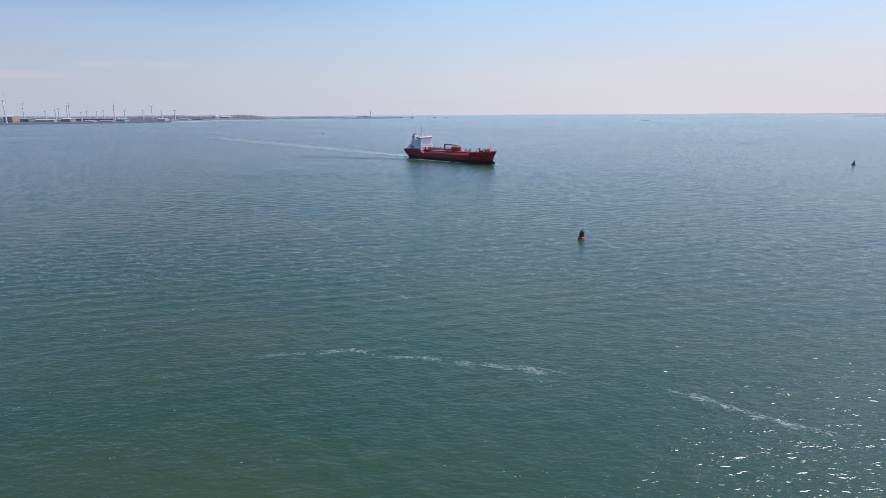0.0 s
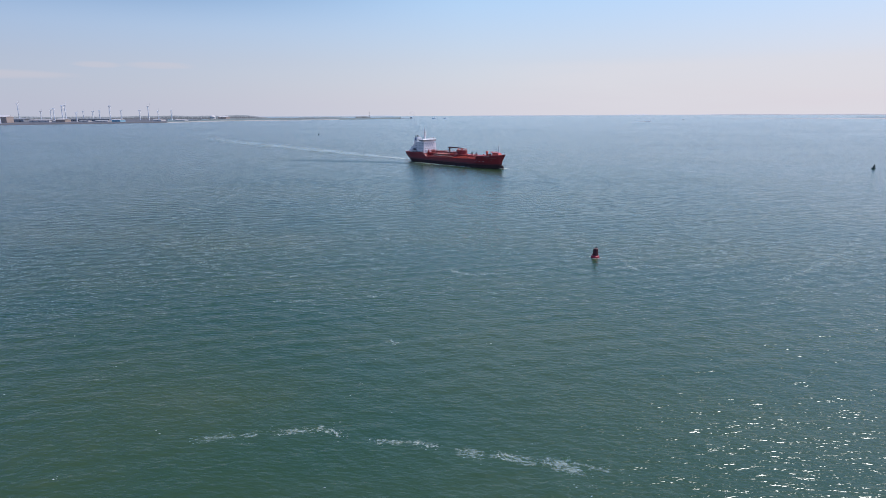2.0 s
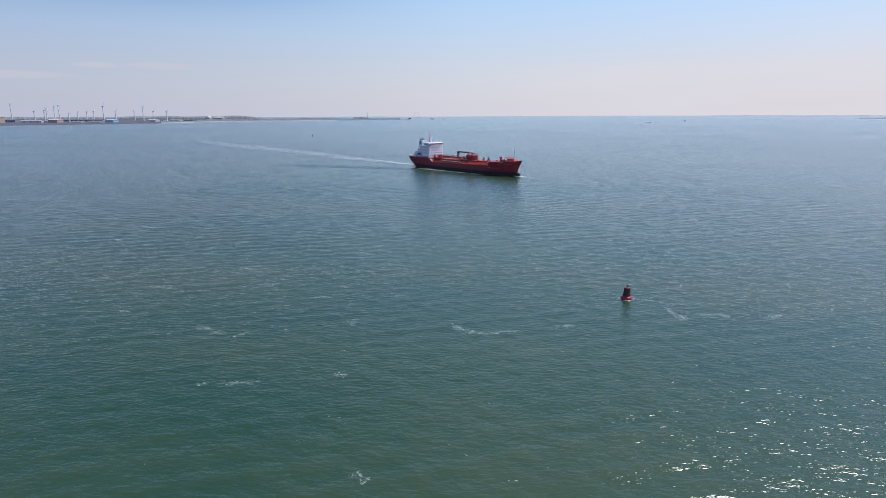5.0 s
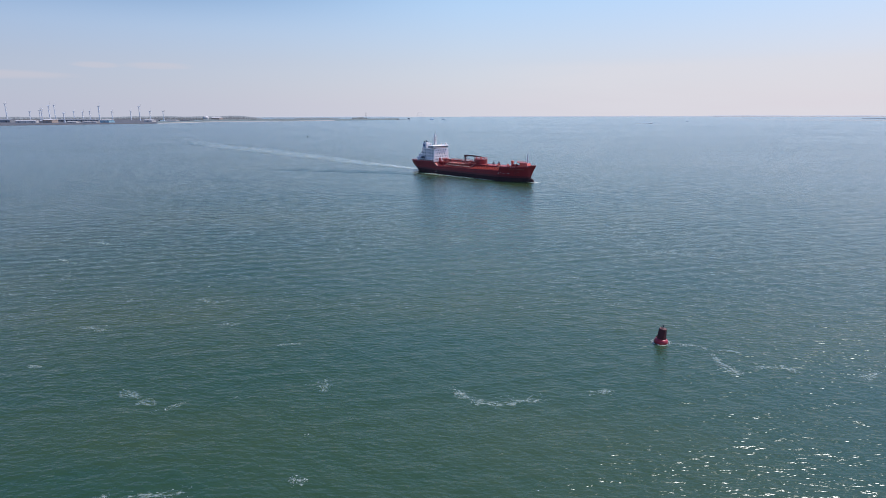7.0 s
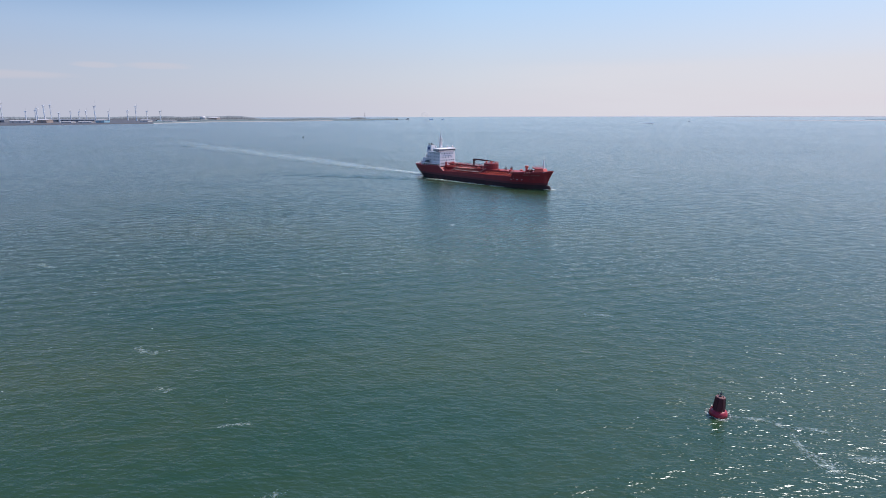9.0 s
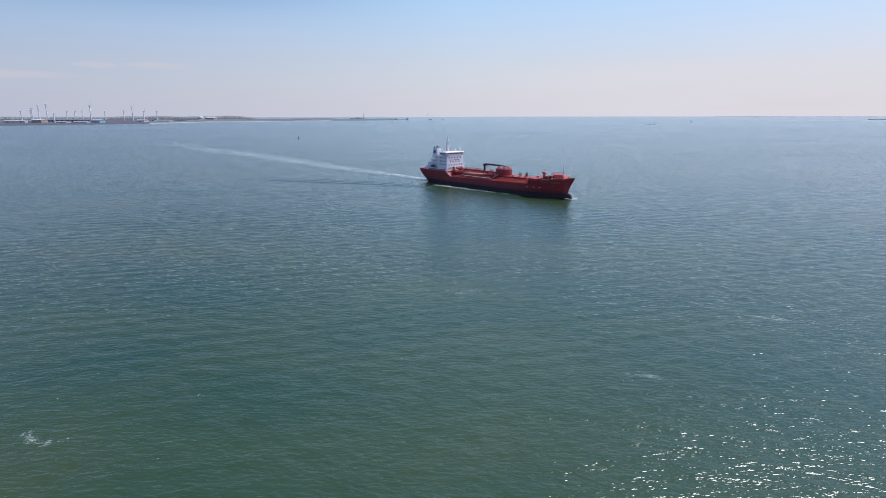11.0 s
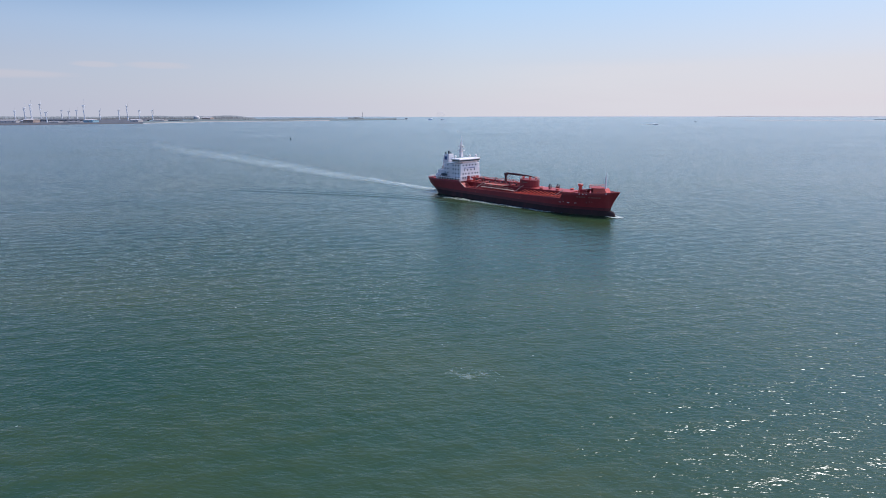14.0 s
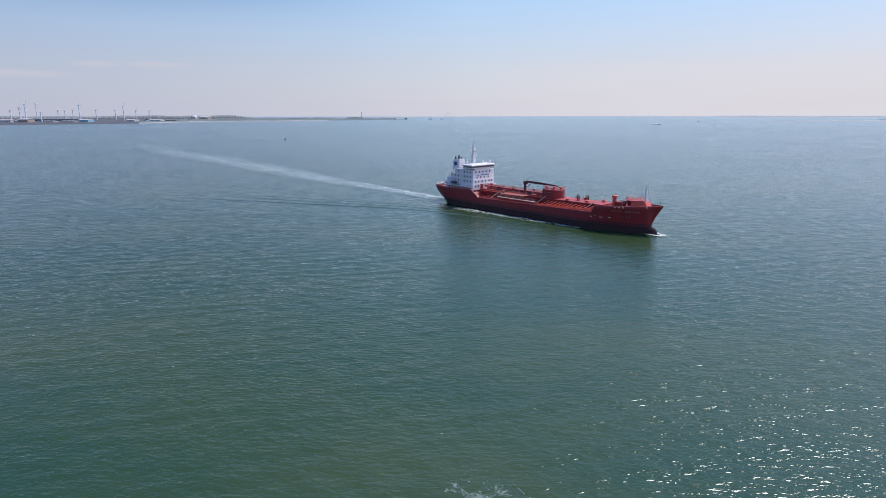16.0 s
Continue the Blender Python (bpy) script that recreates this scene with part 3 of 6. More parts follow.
# ================= the tanker =================
SHIP_X, SHIP_Y, SHIP_TURN, SHIP_SPEED = -34.1, 555.66, -48.25, 4.581
DECK_HALF = [(0, 5.6), (1.2, 7.0), (4, 8.4), (9, 9.3), (14, 9.5), (92, 9.5), (98, 9.2), (103, 8.3), (108, 6.6), (112, 4.7), (115.5, 2.8), (118, 1.1), (119.6, 0.06)]
LOW_HALF = [(0, 3.8), (4, 4.6), (10, 6.2), (16, 8.0), (24, 9.2), (30, 9.5), (88, 9.5), (95, 8.4), (101, 6.2), (107, 4.0), (112, 2.0), (114, 1.0), (115.3, 0.4), (116.2, 0.06), (119.6, 0.03)]
KEEL = [(0, 4.6), (3, 3.2), (7, 1.0), (10, -0.8), (13, -2), (114.8, -2), (115.3, 1.6), (116.0, 4.2), (117.2, 6.8), (118.6, 9.1), (119.6, 10.7)]
SHEER = [(0, 8.35), (15, 8.45), (29.4, 8.85), (34.2, 5.55), (70, 6.25), (95.2, 6.85), (96.4, 9.3), (100, 9.65), (106, 10.0), (113, 10.45), (119.6, 11.05)]
FLARE = [(0, 0.55), (20, 0.6), (30, 1.0), (88, 1.0), (100, 1.5), (112, 1.9), (119.6, 1.2)]
STATIONS = [0, 0.5, 1.2, 2.5, 4, 6, 8, 10, 12.5, 15, 19, 24, 29.4, 31, 32.6, 34.2, 42, 52, 62, 72, 82, 88, 92, 95.2, 96.4, 98, 100, 102, 104, 106, 108, 110, 112, 113.5, 114.8, 115.3, 116.0, 116.5, 117.2, 117.9, 118.6, 119.2, 119.6]
BOOT_TOP = 2.5


def hull_half(x, z):
    zb, zs = curve_value(KEEL, x), curve_value(SHEER, x)
    u = min(max((z - zb) / max(zs - zb, 0.01), 0), 1)
    lo, hi = curve_value(LOW_HALF, x), curve_value(DECK_HALF, x)
    return lo + (hi - lo) * u ** curve_value(FLARE, x)


def hull_band(levels):
    """Skin of the hull over the given levels (a function of x), both sides, closed round the stern."""
    bm = bmesh.new()
    rows = []
    for x in STATIONS:
        zb = curve_value(KEEL, x)
        ring = []
        for z in levels(x):
            z = max(z, zb)
            ring.append((x, -hull_half(x, z), z))
        rows.append(ring)
    for side in (1, -1):
        grid = [[bm.verts.new((x, y * side, z)) for x, y, z in row] for row in rows]
        for a, b in zip(grid, grid[1:]):
            for i in range(len(a) - 1):
                q = (a[i], b[i], b[i + 1], a[i + 1])
                bm.faces.new(q if side == 1 else q[::-1])
        # transom
        for i in range(len(grid[0]) - 1):
            p, q = grid[0][i], grid[0][i + 1]
            c, e = bm.verts.new((0, 0, p.co.z)), bm.verts.new((0, 0, q.co.z))
            bm.faces.new((c, p, q, e) if side == 1 else (c, e, q, p))
    bmesh.ops.remove_doubles(bm, verts=bm.verts, dist=0.004)
    bmesh.ops.dissolve_degenerate(bm, edges=bm.edges, dist=0.003)
    return bm


def deck_strip(x0, x1, drop, half=None, step=2.0):
    bm = bmesh.new()
    xs = sorted({x0, x1, *[s for s in STATIONS if x0 < s < x1]})
    prev = None
    for x in xs:
        z = curve_value(SHEER, x) - drop
        h = (hull_half(x, z) - 0.08) if half is None else half
        row = [bm.verts.new((x, y, z + (0.12 if y == 0 else 0))) for y in (-h, 0, h)]
        if prev:
            for i in range(2):
                bm.faces.new((prev[i], row[i], row[i + 1], prev[i + 1]))
        prev = row
    r = bmesh.ops.extrude_face_region(bm, geom=bm.faces[:])
    bmesh.ops.translate(bm, vec=(0, 0, -0.12), verts=[v for v in r["geom"] if isinstance(v, bmesh.types.BMVert)])
    bmesh.ops.recalc_face_normals(bm, faces=bm.faces)
    return bm


def window_mesh(name, w, h, normal):
    """A sunk pane with a rim; normal 'x' faces the bow, 'y' the starboard side."""
    bm = bmesh.new()
    if normal == "x":
        box(bm, (-0.05, -w / 2, -h / 2), (0.05, w / 2, h / 2), 0.03)
    else:
        box(bm, (-w / 2, -0.05, -h / 2), (w / 2, 0.05, h / 2), 0.03)
    me = bpy.data.meshes.new(name)
    bm.to_mesh(me)
    bm.free()
    me.materials.append(M_GLASS)
    return me


def at_parent(name, me, parent, loc):
    ob = new(name, me)
    ob.parent = parent
    ob.location = loc
    return ob


def build_ship():
    ship = thing("tanker_ship", "red chemical tanker with white deckhouse aft, under way", "ship")

    # ---- hull ----
    bm = hull_band(lambda x: [BOOT_TOP + (curve_value(SHEER, x) - max(BOOT_TOP, curve_value(KEEL, x))) * k / 6 + max(0, curve_value(KEEL, x) - BOOT_TOP) for k in range(7)])
    hull = part("hull", bm, M_HULL, ship, "dark red painted steel hull with weathering streaks", smooth=True)
    sol = hull.modifiers.new("plate", "SOLIDIFY")
    sol.thickness, sol.offset = 0.14, -1
    part("hull_bottom", hull_band(lambda x: [-2.0, -0.6, 0.7, BOOT_TOP]), M_BOOT, hull, "black underwater paint along the waterline", smooth=True)
    bm = hull_band(lambda x: [BOOT_TOP, BOOT_TOP + 0.6, BOOT_TOP + 1.2])
    for v in bm.verts:
        v.co.y += math.copysign(0.012, v.co.y)
    part("waterline_band", bm, M_BAND, hull, "dark red band above the waterline", smooth=True)
    bm = bmesh.new()
    lathe(bm, [(0.05, -5.0), (0.9, -4.2), (1.5, -2.5), (1.8, 0), (1.75, 1.2), (1.5, 2.2), (1.05, 2.85), (0.5, 3.2), (0.05, 3.3)], 16)
    bmesh.ops.rotate(bm, verts=bm.verts, cent=(0, 0, 0), matrix=Matrix.Rotation(radians(90), 3, "Y"))
    bmesh.ops.scale(bm, verts=bm.verts, vec=(1.0, 0.8, 1.45))
    bmesh.ops.translate(bm, verts=bm.verts, vec=(114.9, 0, 0.15))
    part("bulbous_bow", bm, M_BOOT, hull, "black bulb awash at the stem", smooth=True)
    # rubbing strakes at the break of the decks
    for s in (-1, 1):
        bm = bmesh.new()
        for (xa, za), (xb, zb) in zip(SHEER[1:-1], SHEER[2:]):
            rod(bm, (xa, s * (hull_half(xa, za) + 0.02), za), (xb, s * (hull_half(xb, zb) + 0.02), zb), 0.13, seg=6)
        part("sheer_rail", bm, M_PIPE if s < 0 else M_HULL, hull, "bright edge along the bulwark top")
    # pale edge where the poop side drops to the main deck
    bm = bmesh.new()
    rod(bm, (29.3, -9.56, 8.85), (34.2, -9.56, 5.55), 0.17, seg=6)
    part("break_rail", bm, M_CREAM, hull)
    # name lettering kept as plain bars, draught and thruster marks
    def hull_bar(x0, x1, z0, z1, m, name):
        bm = bmesh.new()
        off = 0.05
        vs = [bm.verts.new((x, -hull_half(x, z) - o, z)) for o in (off, -0.1) for x, z in ((x0, z0), (x1, z0), (x1, z1), (x0, z1))]
        for f in ((0, 1, 2, 3), (4, 7, 6, 5), (0, 4, 5, 1), (1, 5, 6, 2), (2, 6, 7, 3), (3, 7, 4, 0)):
            bm.faces.new([vs[i] for i in f])
        part(name, bm, m, hull)
    x = 103.0
    for w in (0.75, 0.7, 0.6, 0.7, -0.7, 0.8, 0.75, 0.7, 0.6, 0.7):
        if w > 0:
            hull_bar(x, x + w, 7.85, 8.45, M_LETTER, "letter_bar")
        x += abs(w) + 0.28
    for x0, w, z in ((94.8, 0.9, 5.0), (98.5, 1.0, 5.05), (101.7, 0.9, 5.1), (96.6, 0.3, 5.4)):
        hull_bar(x0, x0 + w, z, z + 0.2, M_MARK, "fairlead_mark")
    for x0, z in ((106.6, 5.4), (107.9, 5.8), (108.9, 5.8), (71.0, 3.6), (72.0, 4.6), (42, 3.9), (14.0, 4.2)):
        hull_bar(x0, x0 + 0.28, z, z + 0.6, M_LETTER, "draught_mark")
    for x0 in (104.2, 105.6, 107.0, 114.6):
        z = curve_value(SHEER, x0) - 0.55
        hull_bar(x0, x0 + 0.5, z, z + 0.3, M_MARK, "mooring_port")

    # ---- decks ----
    part("poop_deck", deck_strip(0.1, 29.3, 0.9), M_DECK, ship)
    part("main_deck", deck_strip(30.5, 96.5, 0.45), M_DECK, ship, "red painted main deck")
    part("forecastle_deck", deck_strip(96.6, 119.0, 0.75), M_DECK, ship)
    bm = bmesh.new()
    box(bm, (29.1, -9.35, 4.6), (29.3, 9.35, 8.2))
    part("poop_bulkhead", bm, M_DECKD, ship)
    bm = bmesh.new()
    box(bm, (96.5, -9.1, 5.5), (96.75, 9.1, 8.75))
    part("forecastle_bulkhead", bm, M_DECKD, ship)
    # raised trunk: sides in darker hull red to put their shade in
    bm = bmesh.new()
    for x0, x1, z0, z1 in ((30.5, 97.2, 8.05, 9.15),):
        vs = [bm.verts.new(p) for p in ((x0, -4.6, 4.8), (x1, -4.6, 6.2), (x1, 4.6, 6.2), (x0, 4.6, 4.8), (x0, -4.4, z0), (x1, -4.4, z1), (x1, 4.4, z1), (x0, 4.4, z0))]
        for f in ((0, 3, 2, 1), (4, 5, 6, 7), (0, 1, 5, 4), (1, 2, 6, 5), (2, 3, 7, 6), (3, 0, 4, 7)):
            bm.faces.new([vs[i] for i in f])
    trunk = part("trunk_deck", bm, M_HULL, ship, "raised red cargo trunk running along the middle")
    # separate top in lighter deck red, so it looks sunlit
    bm = bmesh.new()
    vs = [bm.verts.new((x, y, z + d)) for d in (0.01, 0.10) for x, y, z in ((30.5, -4.55, 8.05), (97.2, -4.55, 9.15), (97.2, 4.55, 9.15), (30.5, 4.55, 8.05))]
    for f in ((3, 2, 1, 0), (4, 5, 6, 7), (0, 1, 5, 4), (1, 2, 6, 5), (2, 3, 7, 6), (3, 0, 4, 7)):
        bm.faces.new([vs[i] for i in f])
    part("trunk_top", bm, M_DECK, trunk, "red trunk top, sunlight put in as lighter paint")
    for i in range(24):
        x = 33 + i * 2.7
        z = 8.05 + (x - 30.5) / 66.7 * 1.1
        bm = bmesh.new()
        box(bm, (x - 0.07, -4.74, 5.2 + (x - 30) * 0.02), (x + 0.07, -4.5, z - 0.15))
        part("stiffener", bm, M_DECKD, trunk)

    # ---- side deck frames, sun painted in forward ----
    def top(x):
        return 8.05 + (x - 30.5) / 66.7 * 1.1

    def side(x):
        return curve_value(SHEER, x) - 0.45
    for i in range(13):
        x = 69.5 + i * 2.0
        bm = bmesh.new()
        rod(bm, (x, -9.2, side(x) + 0.35), (x + 2.2, -4.7, top(x) - 0.7), 0.16, seg=6)
        rod(bm, (x, -9.2, side(x) - 0.05), (x, -9.2, side(x) + 0.4), 0.14, seg=6)
        part("deck_frame", bm, M_FRAME, ship)
    bm = bmesh.new()
    for y, dz in ((-8.9, 0.55), (-8.2, 0.8), (-7.5, 0.5)):
        rod(bm, (68, y, side(68) + dz), (95.5, y, side(95.5) + dz), 0.13, seg=6)
    part("side_pipe", bm, M_FRAME, ship)
    # aft frames mostly dark red, which paints in the shadow there
    for i in range(11):
        x = 36.5 + i * 2.9
        bm = bmesh.new()
        rod(bm, (x, -9.0, side(x)), (x, -9.0, side(x) + 0.9), 0.11, seg=6)
        rod(bm, (x - 1.2, -8.9, side(x) + 0.75), (x + 1.9, -5.4, side(x) + 1.3), 0.12, seg=6)
        part("deck_frame", bm, M_DECKD if i % 3 else M_PIPE, ship)
    bm = bmesh.new()
    for y, dz in ((-9.15, 0.95), (-8.0, 0.6), (-7.3, 0.9)):
        rod(bm, (35, y, side(35) + dz), (68, y, side(68) + dz), 0.10, seg=6)
    part("side_pipe", bm, M_DECK, ship)
    for s in (-1, 1):
        bm = bmesh.new()
        pts = [(x, s * 9.3, side(x) + 0.35) for x in (34.6, 46, 58, 70, 82, 95)]
        rail(bm, pts, 1.0, 2.4, 0.045, 2)
        part("deck_railing", bm, M_PIPE, ship)

    # ---- cargo pipes and manifold on the trunk ----
    # most pipes take dark red to put this stretch's shadow into the paint
    for i in range(9):
        y = -3.7 + i * 0.92
        bm = bmesh.new()
        rod(bm, (33, y, top(33) + 0.75), (64.5, y, top(64.5) + 0.75), 0.17, seg=8)
        for x in (38, 45, 52, 59):
            rod(bm, (x, y, top(x)), (x, y, top(x) + 0.75), 0.10, seg=5)
        part("cargo_pipe", bm, M_DECKD if i % 3 else M_PIPE, ship)
    for i in range(10):
        x = 47.5 + i * 1.35
        bm = bmesh.new()
        rod(bm, (x, -8.2, top(x) + 0.35), (x, 8.2, top(x) + 0.35), 0.17, seg=8)
        for s in (-1, 1):
            rod(bm, (x, s * 8.2, top(x) + 0.35), (x, s * 8.5, top(x) + 0.35), 0.32, seg=10)
        part("manifold_pipe", bm, M_CREAM if i % 3 == 0 else M_PIPE, ship)
    for s in (-1, 1):
        bm = bmesh.new()
        box(bm, (46.0, s * 8.8 - 0.9, 7.2), (67.5, s * 8.8 + 0.5, 7.38), 0.03)
        plat = part("manifold_platform", bm, M_CREAM, ship, "cream edged steel gangway beside the manifold")
        bm = bmesh.new()
        rail(bm, [(46.0, s * 9.25, 7.38), (67.5, s * 9.25, 7.38)], 1.05, 1.8, 0.045, 2)
        part("railing", bm, M_CREAM, plat)
        for x in (46.4, 53, 60, 67):
            bm = bmesh.new()
            rod(bm, (x, s * 9.1, side(x)), (x, s * 9.1, 7.25), 0.10, seg=6)
            part("post", bm, M_CREAM, plat)
    # gangway ladders from the side deck to the trunk
    for x in (42.5, 68.6, 92.5):
        bm = bmesh.new()
        a, b = Vector((x - 2.2, -8.6, side(x))), Vector((x + 1.4, -4.8, top(x) + 0.9))
        for d in (-0.35, 0.35):
            rod(bm, a + Vector((0, d, 0.15)), b + Vector((0, d, 0.15)), 0.09, seg=5)
        for k in range(8):
            p = a.lerp(b, (k + 0.5) / 8)
            rod(bm, p + Vector((0, -0.35, 0.15)), p + Vector((0, 0.35, 0.15)), 0.05, seg=4)
        part("gangway_ladder", bm, M_CREAM, ship)
    # catwalk down the middle
    bm = bmesh.new()
    box(bm, (30, -0.7, top(30) + 1.5), (64.8, 0.7, top(64) + 1.6))
    cat = part("catwalk", bm, M_DECK, ship, "red grated catwalk over the trunk")
    bm = bmesh.new()
    for s in (-0.7, 0.7):
        rail(bm, [(30, s, top(30) + 2.0), (64.8, s, top(64) + 1.6)], 1.0, 2.2, 0.045, 2)
    part("railing", bm, M_PIPE, cat)
    # tank hatches and valves
    r = random.Random(4)
    for i in range(14):
        x, y = 36 + i * 4.4, (-2.6, 2.8, -3.4, 3.3)[i % 4]
        if 63.5 < x < 77:
            continue
        bm = bmesh.new()
        lathe(bm, [(0.75, -0.1), (0.75, 0.7), (0.95, 0.72), (0.95, 0.86), (0.3, 1.0)], 14, (x, y, top(x)))
        part("tank_hatch", bm, M_PIPE, ship)
    for i in range(58):
        x, y = 33.5 + i * 0.53, r.uniform(-4.0, 3.5)
        bm = bmesh.new()
        rod(bm, (x, y, top(x)), (x, y, top(x) + r.uniform(0.8, 1.5)), 0.11, seg=6)
        z = top(x) + r.uniform(0.9, 1.4)
        rod(bm, (x, y - 0.05, z), (x, y + 0.05, z), 0.32, seg=10)
        part("valve", bm, (M_DECKD, M_PIPE, M_CREAM)[i % 3], ship)

    for i in range(26):
        x, y = 33.0 + i * 1.25, -3.9 + (i * 37 % 11) * 0.72
        if 49 < x < 58 and abs(y) < 1.2:
            continue
        h = 0.9 + (i * 53 % 7) * 0.22
        bm = bmesh.new()
        rod(bm, (x, y, top(x)), (x, y, top(x) + h), 0.12, seg=6)
        box(bm, (x - 0.35, y - 0.22, top(x) + h * 0.55), (x + 0.35, y + 0.22, top(x) + h), 0.05)
        part("valve_stand", bm, M_DARK if i % 2 else M_CRANE, ship)

    # ---- pump room house on the trunk ----
    bm = bmesh.new()
    lathe(bm, [(4.35, -0.3), (4.35, 3.1), (4.2, 3.25)], 20, (70.2, 0, 9.2))
    for v in bm.verts:
        v.co.x = 70.2 + (v.co.x - 70.2) * 1.15
    pump = part("midship_house", bm, M_HULL, ship, "round-ended red deck store amidships")
    bm = bmesh.new()
    ring = [(70.2 + 4.9 * math.cos(a), 4.2 * math.sin(a), 12.4) for a in np.linspace(0, math.tau, 17)]
    rail(bm, ring, 1.0, 1.6, 0.045, 2)
    part("railing", bm, M_PIPE, pump)
    for x, y, h in ((67.4, -1.5, 1.3), (69.0, 1.8, 1.0), (71.8, -1.9, 1.4), (73.2, 0.9, 1.1)):
        bm = bmesh.new()
        lathe(bm, [(0.4, 0), (0.4, h * 0.7), (0.7, h * 0.75), (0.65, h), (0.1, h + 0.1)], 12, (x, y, 12.4))
        part("ventilator", bm, M_PIPE, pump)
    for k, w in enumerate((0.5, 0.25, 0.5, 0.5, 0.4, 0.5)):
        a = radians(-104 + k * 6.5)
        bm = bmesh.new()
        p = Vector((70.2 + 5.03 * math.cos(a), 4.38 * math.sin(a), 11.3))
        box(bm, (p.x - w / 2, p.y - 0.05, p.z - 0.25), (p.x + w / 2, p.y + 0.06, p.z + 0.25))
        part("letter_bar", bm, M_LETTER, pump)

    # ---- hose crane ----
    bm = bmesh.new()
    rod(bm, (54.4, 0, top(54)), (54.4, 0, 13.2), 0.62, 0.55, seg=14)
    lathe(bm, [(0.9, 0), (0.9, 0.4), (0.62, 0.6)], 14, (54.4, 0, top(54)))
    crane = part("hose_crane", bm, M_CRANE, ship, "maroon knuckle crane resting over the midship house, darkened for backlight")
    bm = bmesh.new()
    box(bm, (53.7, -0.7, 13.0), (55.6, 0.7, 14.3), 0.18)
    part("slewing_head", bm, M_CRANE, crane)
    bm = bmesh.new()
    a, b = Vector((55.0, 0, 14.2)), Vector((71.5, 0, 13.9))
    for p, q, h0, h1 in ((a, a.lerp(b, 0.45), 0.42, 0.50), (a.lerp(b, 0.45), b, 0.50, 0.22)):
        vs = [bm.verts.new(v + Vector((0, sy * 0.32, sz * h))) for v, h in ((p, h0), (q, h1)) for sy, sz in ((-1, -1), (1, -1), (1, 1), (-1, 1))]
        for f in ((0, 1, 2, 3), (7, 6, 5, 4), (0, 4, 5, 1), (1, 5, 6, 2), (2, 6, 7, 3), (3, 7, 4, 0)):
            bm.faces.new([vs[i] for i in f])
    bmesh.ops.recalc_face_normals(bm, faces=bm.faces)
    part("jib", bm, M_CRANE, crane)
    bm = bmesh.new()
    rod(bm, (54.9, 0, 11.2), (58.2, 0, 13.8), 0.2, seg=8)
    part("ram", bm, M_GREY, crane)
    bm = bmesh.new()
    rod(bm, (71.3, 0, 13.8), (73.8, 0.3, 13.2), 0.16, seg=6)
    part("jib_tip", bm, M_CRANE, crane)

    # ---- tank vent towers, forward ----
    for x, y in ((83.6, -1.4), (86.8, 0.6), (45.0, 3.0), (40.4, -2.0)):
        z = top(x)
        bm = bmesh.new()
        for dx in (-0.5, 0.5):
            for dy in (-0.5, 0.5):
                rod(bm, (x + dx, y + dy, z), (x + dx, y + dy, z + 1.9), 0.09, seg=5)
        box(bm, (x - 0.7, y - 0.7, z + 1.3), (x + 0.7, y + 0.7, z + 1.42))
        tower = part("vent_tower", bm, M_DECKD, ship, "small steel vent stand with platform")
        bm = bmesh.new()
        lathe(bm, [(0.16, 0), (0.16, 2.1), (0.32, 2.2), (0.30, 2.6), (0.05, 2.7)], 8, (x - 0.2, y, z))
        lathe(bm, [(0.14, 0), (0.14, 1.9), (0.28, 2.0), (0.26, 2.3), (0.05, 2.4)], 8, (x + 0.35, y + 0.3, z))
        part("vent_head", bm, M_DARK, tower)
    # fat ventilator post before the forecastle
    bm = bmesh.new()
    lathe(bm, [(1.0, -0.3), (0.95, 0.9), (0.78, 1.1), (0.78, 2.9), (1.15, 3.05), (1.15, 3.75), (0.9, 3.95), (0.1, 4.05)], 16, (99.6, 0, 9.0))
    part("ventilator_post", bm, M_PIPE, ship, "thick orange-red mushroom ventilator")
    bm = bmesh.new()
    box(bm, (100.6, -1.6, 8.6), (103.2, 1.2, 10.7), 0.12)
    part("deck_locker", bm, M_HULL, ship)

    # ---- forecastle ----
    bm = bmesh.new()
    vs = [bm.verts.new(p) for p in ((108.2, -3.2, 9.0), (114.6, -1.9, 9.6), (114.6, 1.9, 9.6), (108.2, 3.2, 9.0), (108.4, -3.0, 11.9), (113.2, -1.7, 12.1), (113.2, 1.7, 12.1), (108.4, 3.0, 11.9))]
    for f in ((0, 3, 2, 1), (4, 5, 6, 7), (0, 1, 5, 4), (1, 2, 6, 5), (2, 3, 7, 6), (3, 0, 4, 7)):
        bm.faces.new([vs[i] for i in f])
    fore = part("foremast_house", bm, M_PIPE, ship, "orange-red deck box that carries the foremast")
    bm = bmesh.new()
    lathe(bm, [(3.6, 0), (3.7, 0.05), (3.7, 0.22), (3.6, 0.26)], 20, (108.6, 0, 11.95))
    part("round_platform", bm, M_DECK, fore)
    bm = bmesh.new()
    rail(bm, [(108.6 + 3.6 * math.cos(a), 3.6 * math.sin(a), 12.2) for a in np.linspace(0.6, math.tau - 0.6, 13)], 0.95, 1.6, 0.05, 2)
    part("railing", bm, M_PIPE, fore)
    bm = bmesh.new()
    rod(bm, (112.6, 0, 11.9), (112.4, 0, 17.2), 0.48, 0.30, seg=10)
    rod(bm, (112.4, 0, 17.2), (112.4, 0, 19.4), 0.12, 0.06, seg=6)
    mast = part("foremast", bm, M_WHITE, fore, "pale pole mast with lamps")
    bm = bmesh.new()
    box(bm, (112.0, -0.9, 16.2), (112.8, 0.9, 16.32))
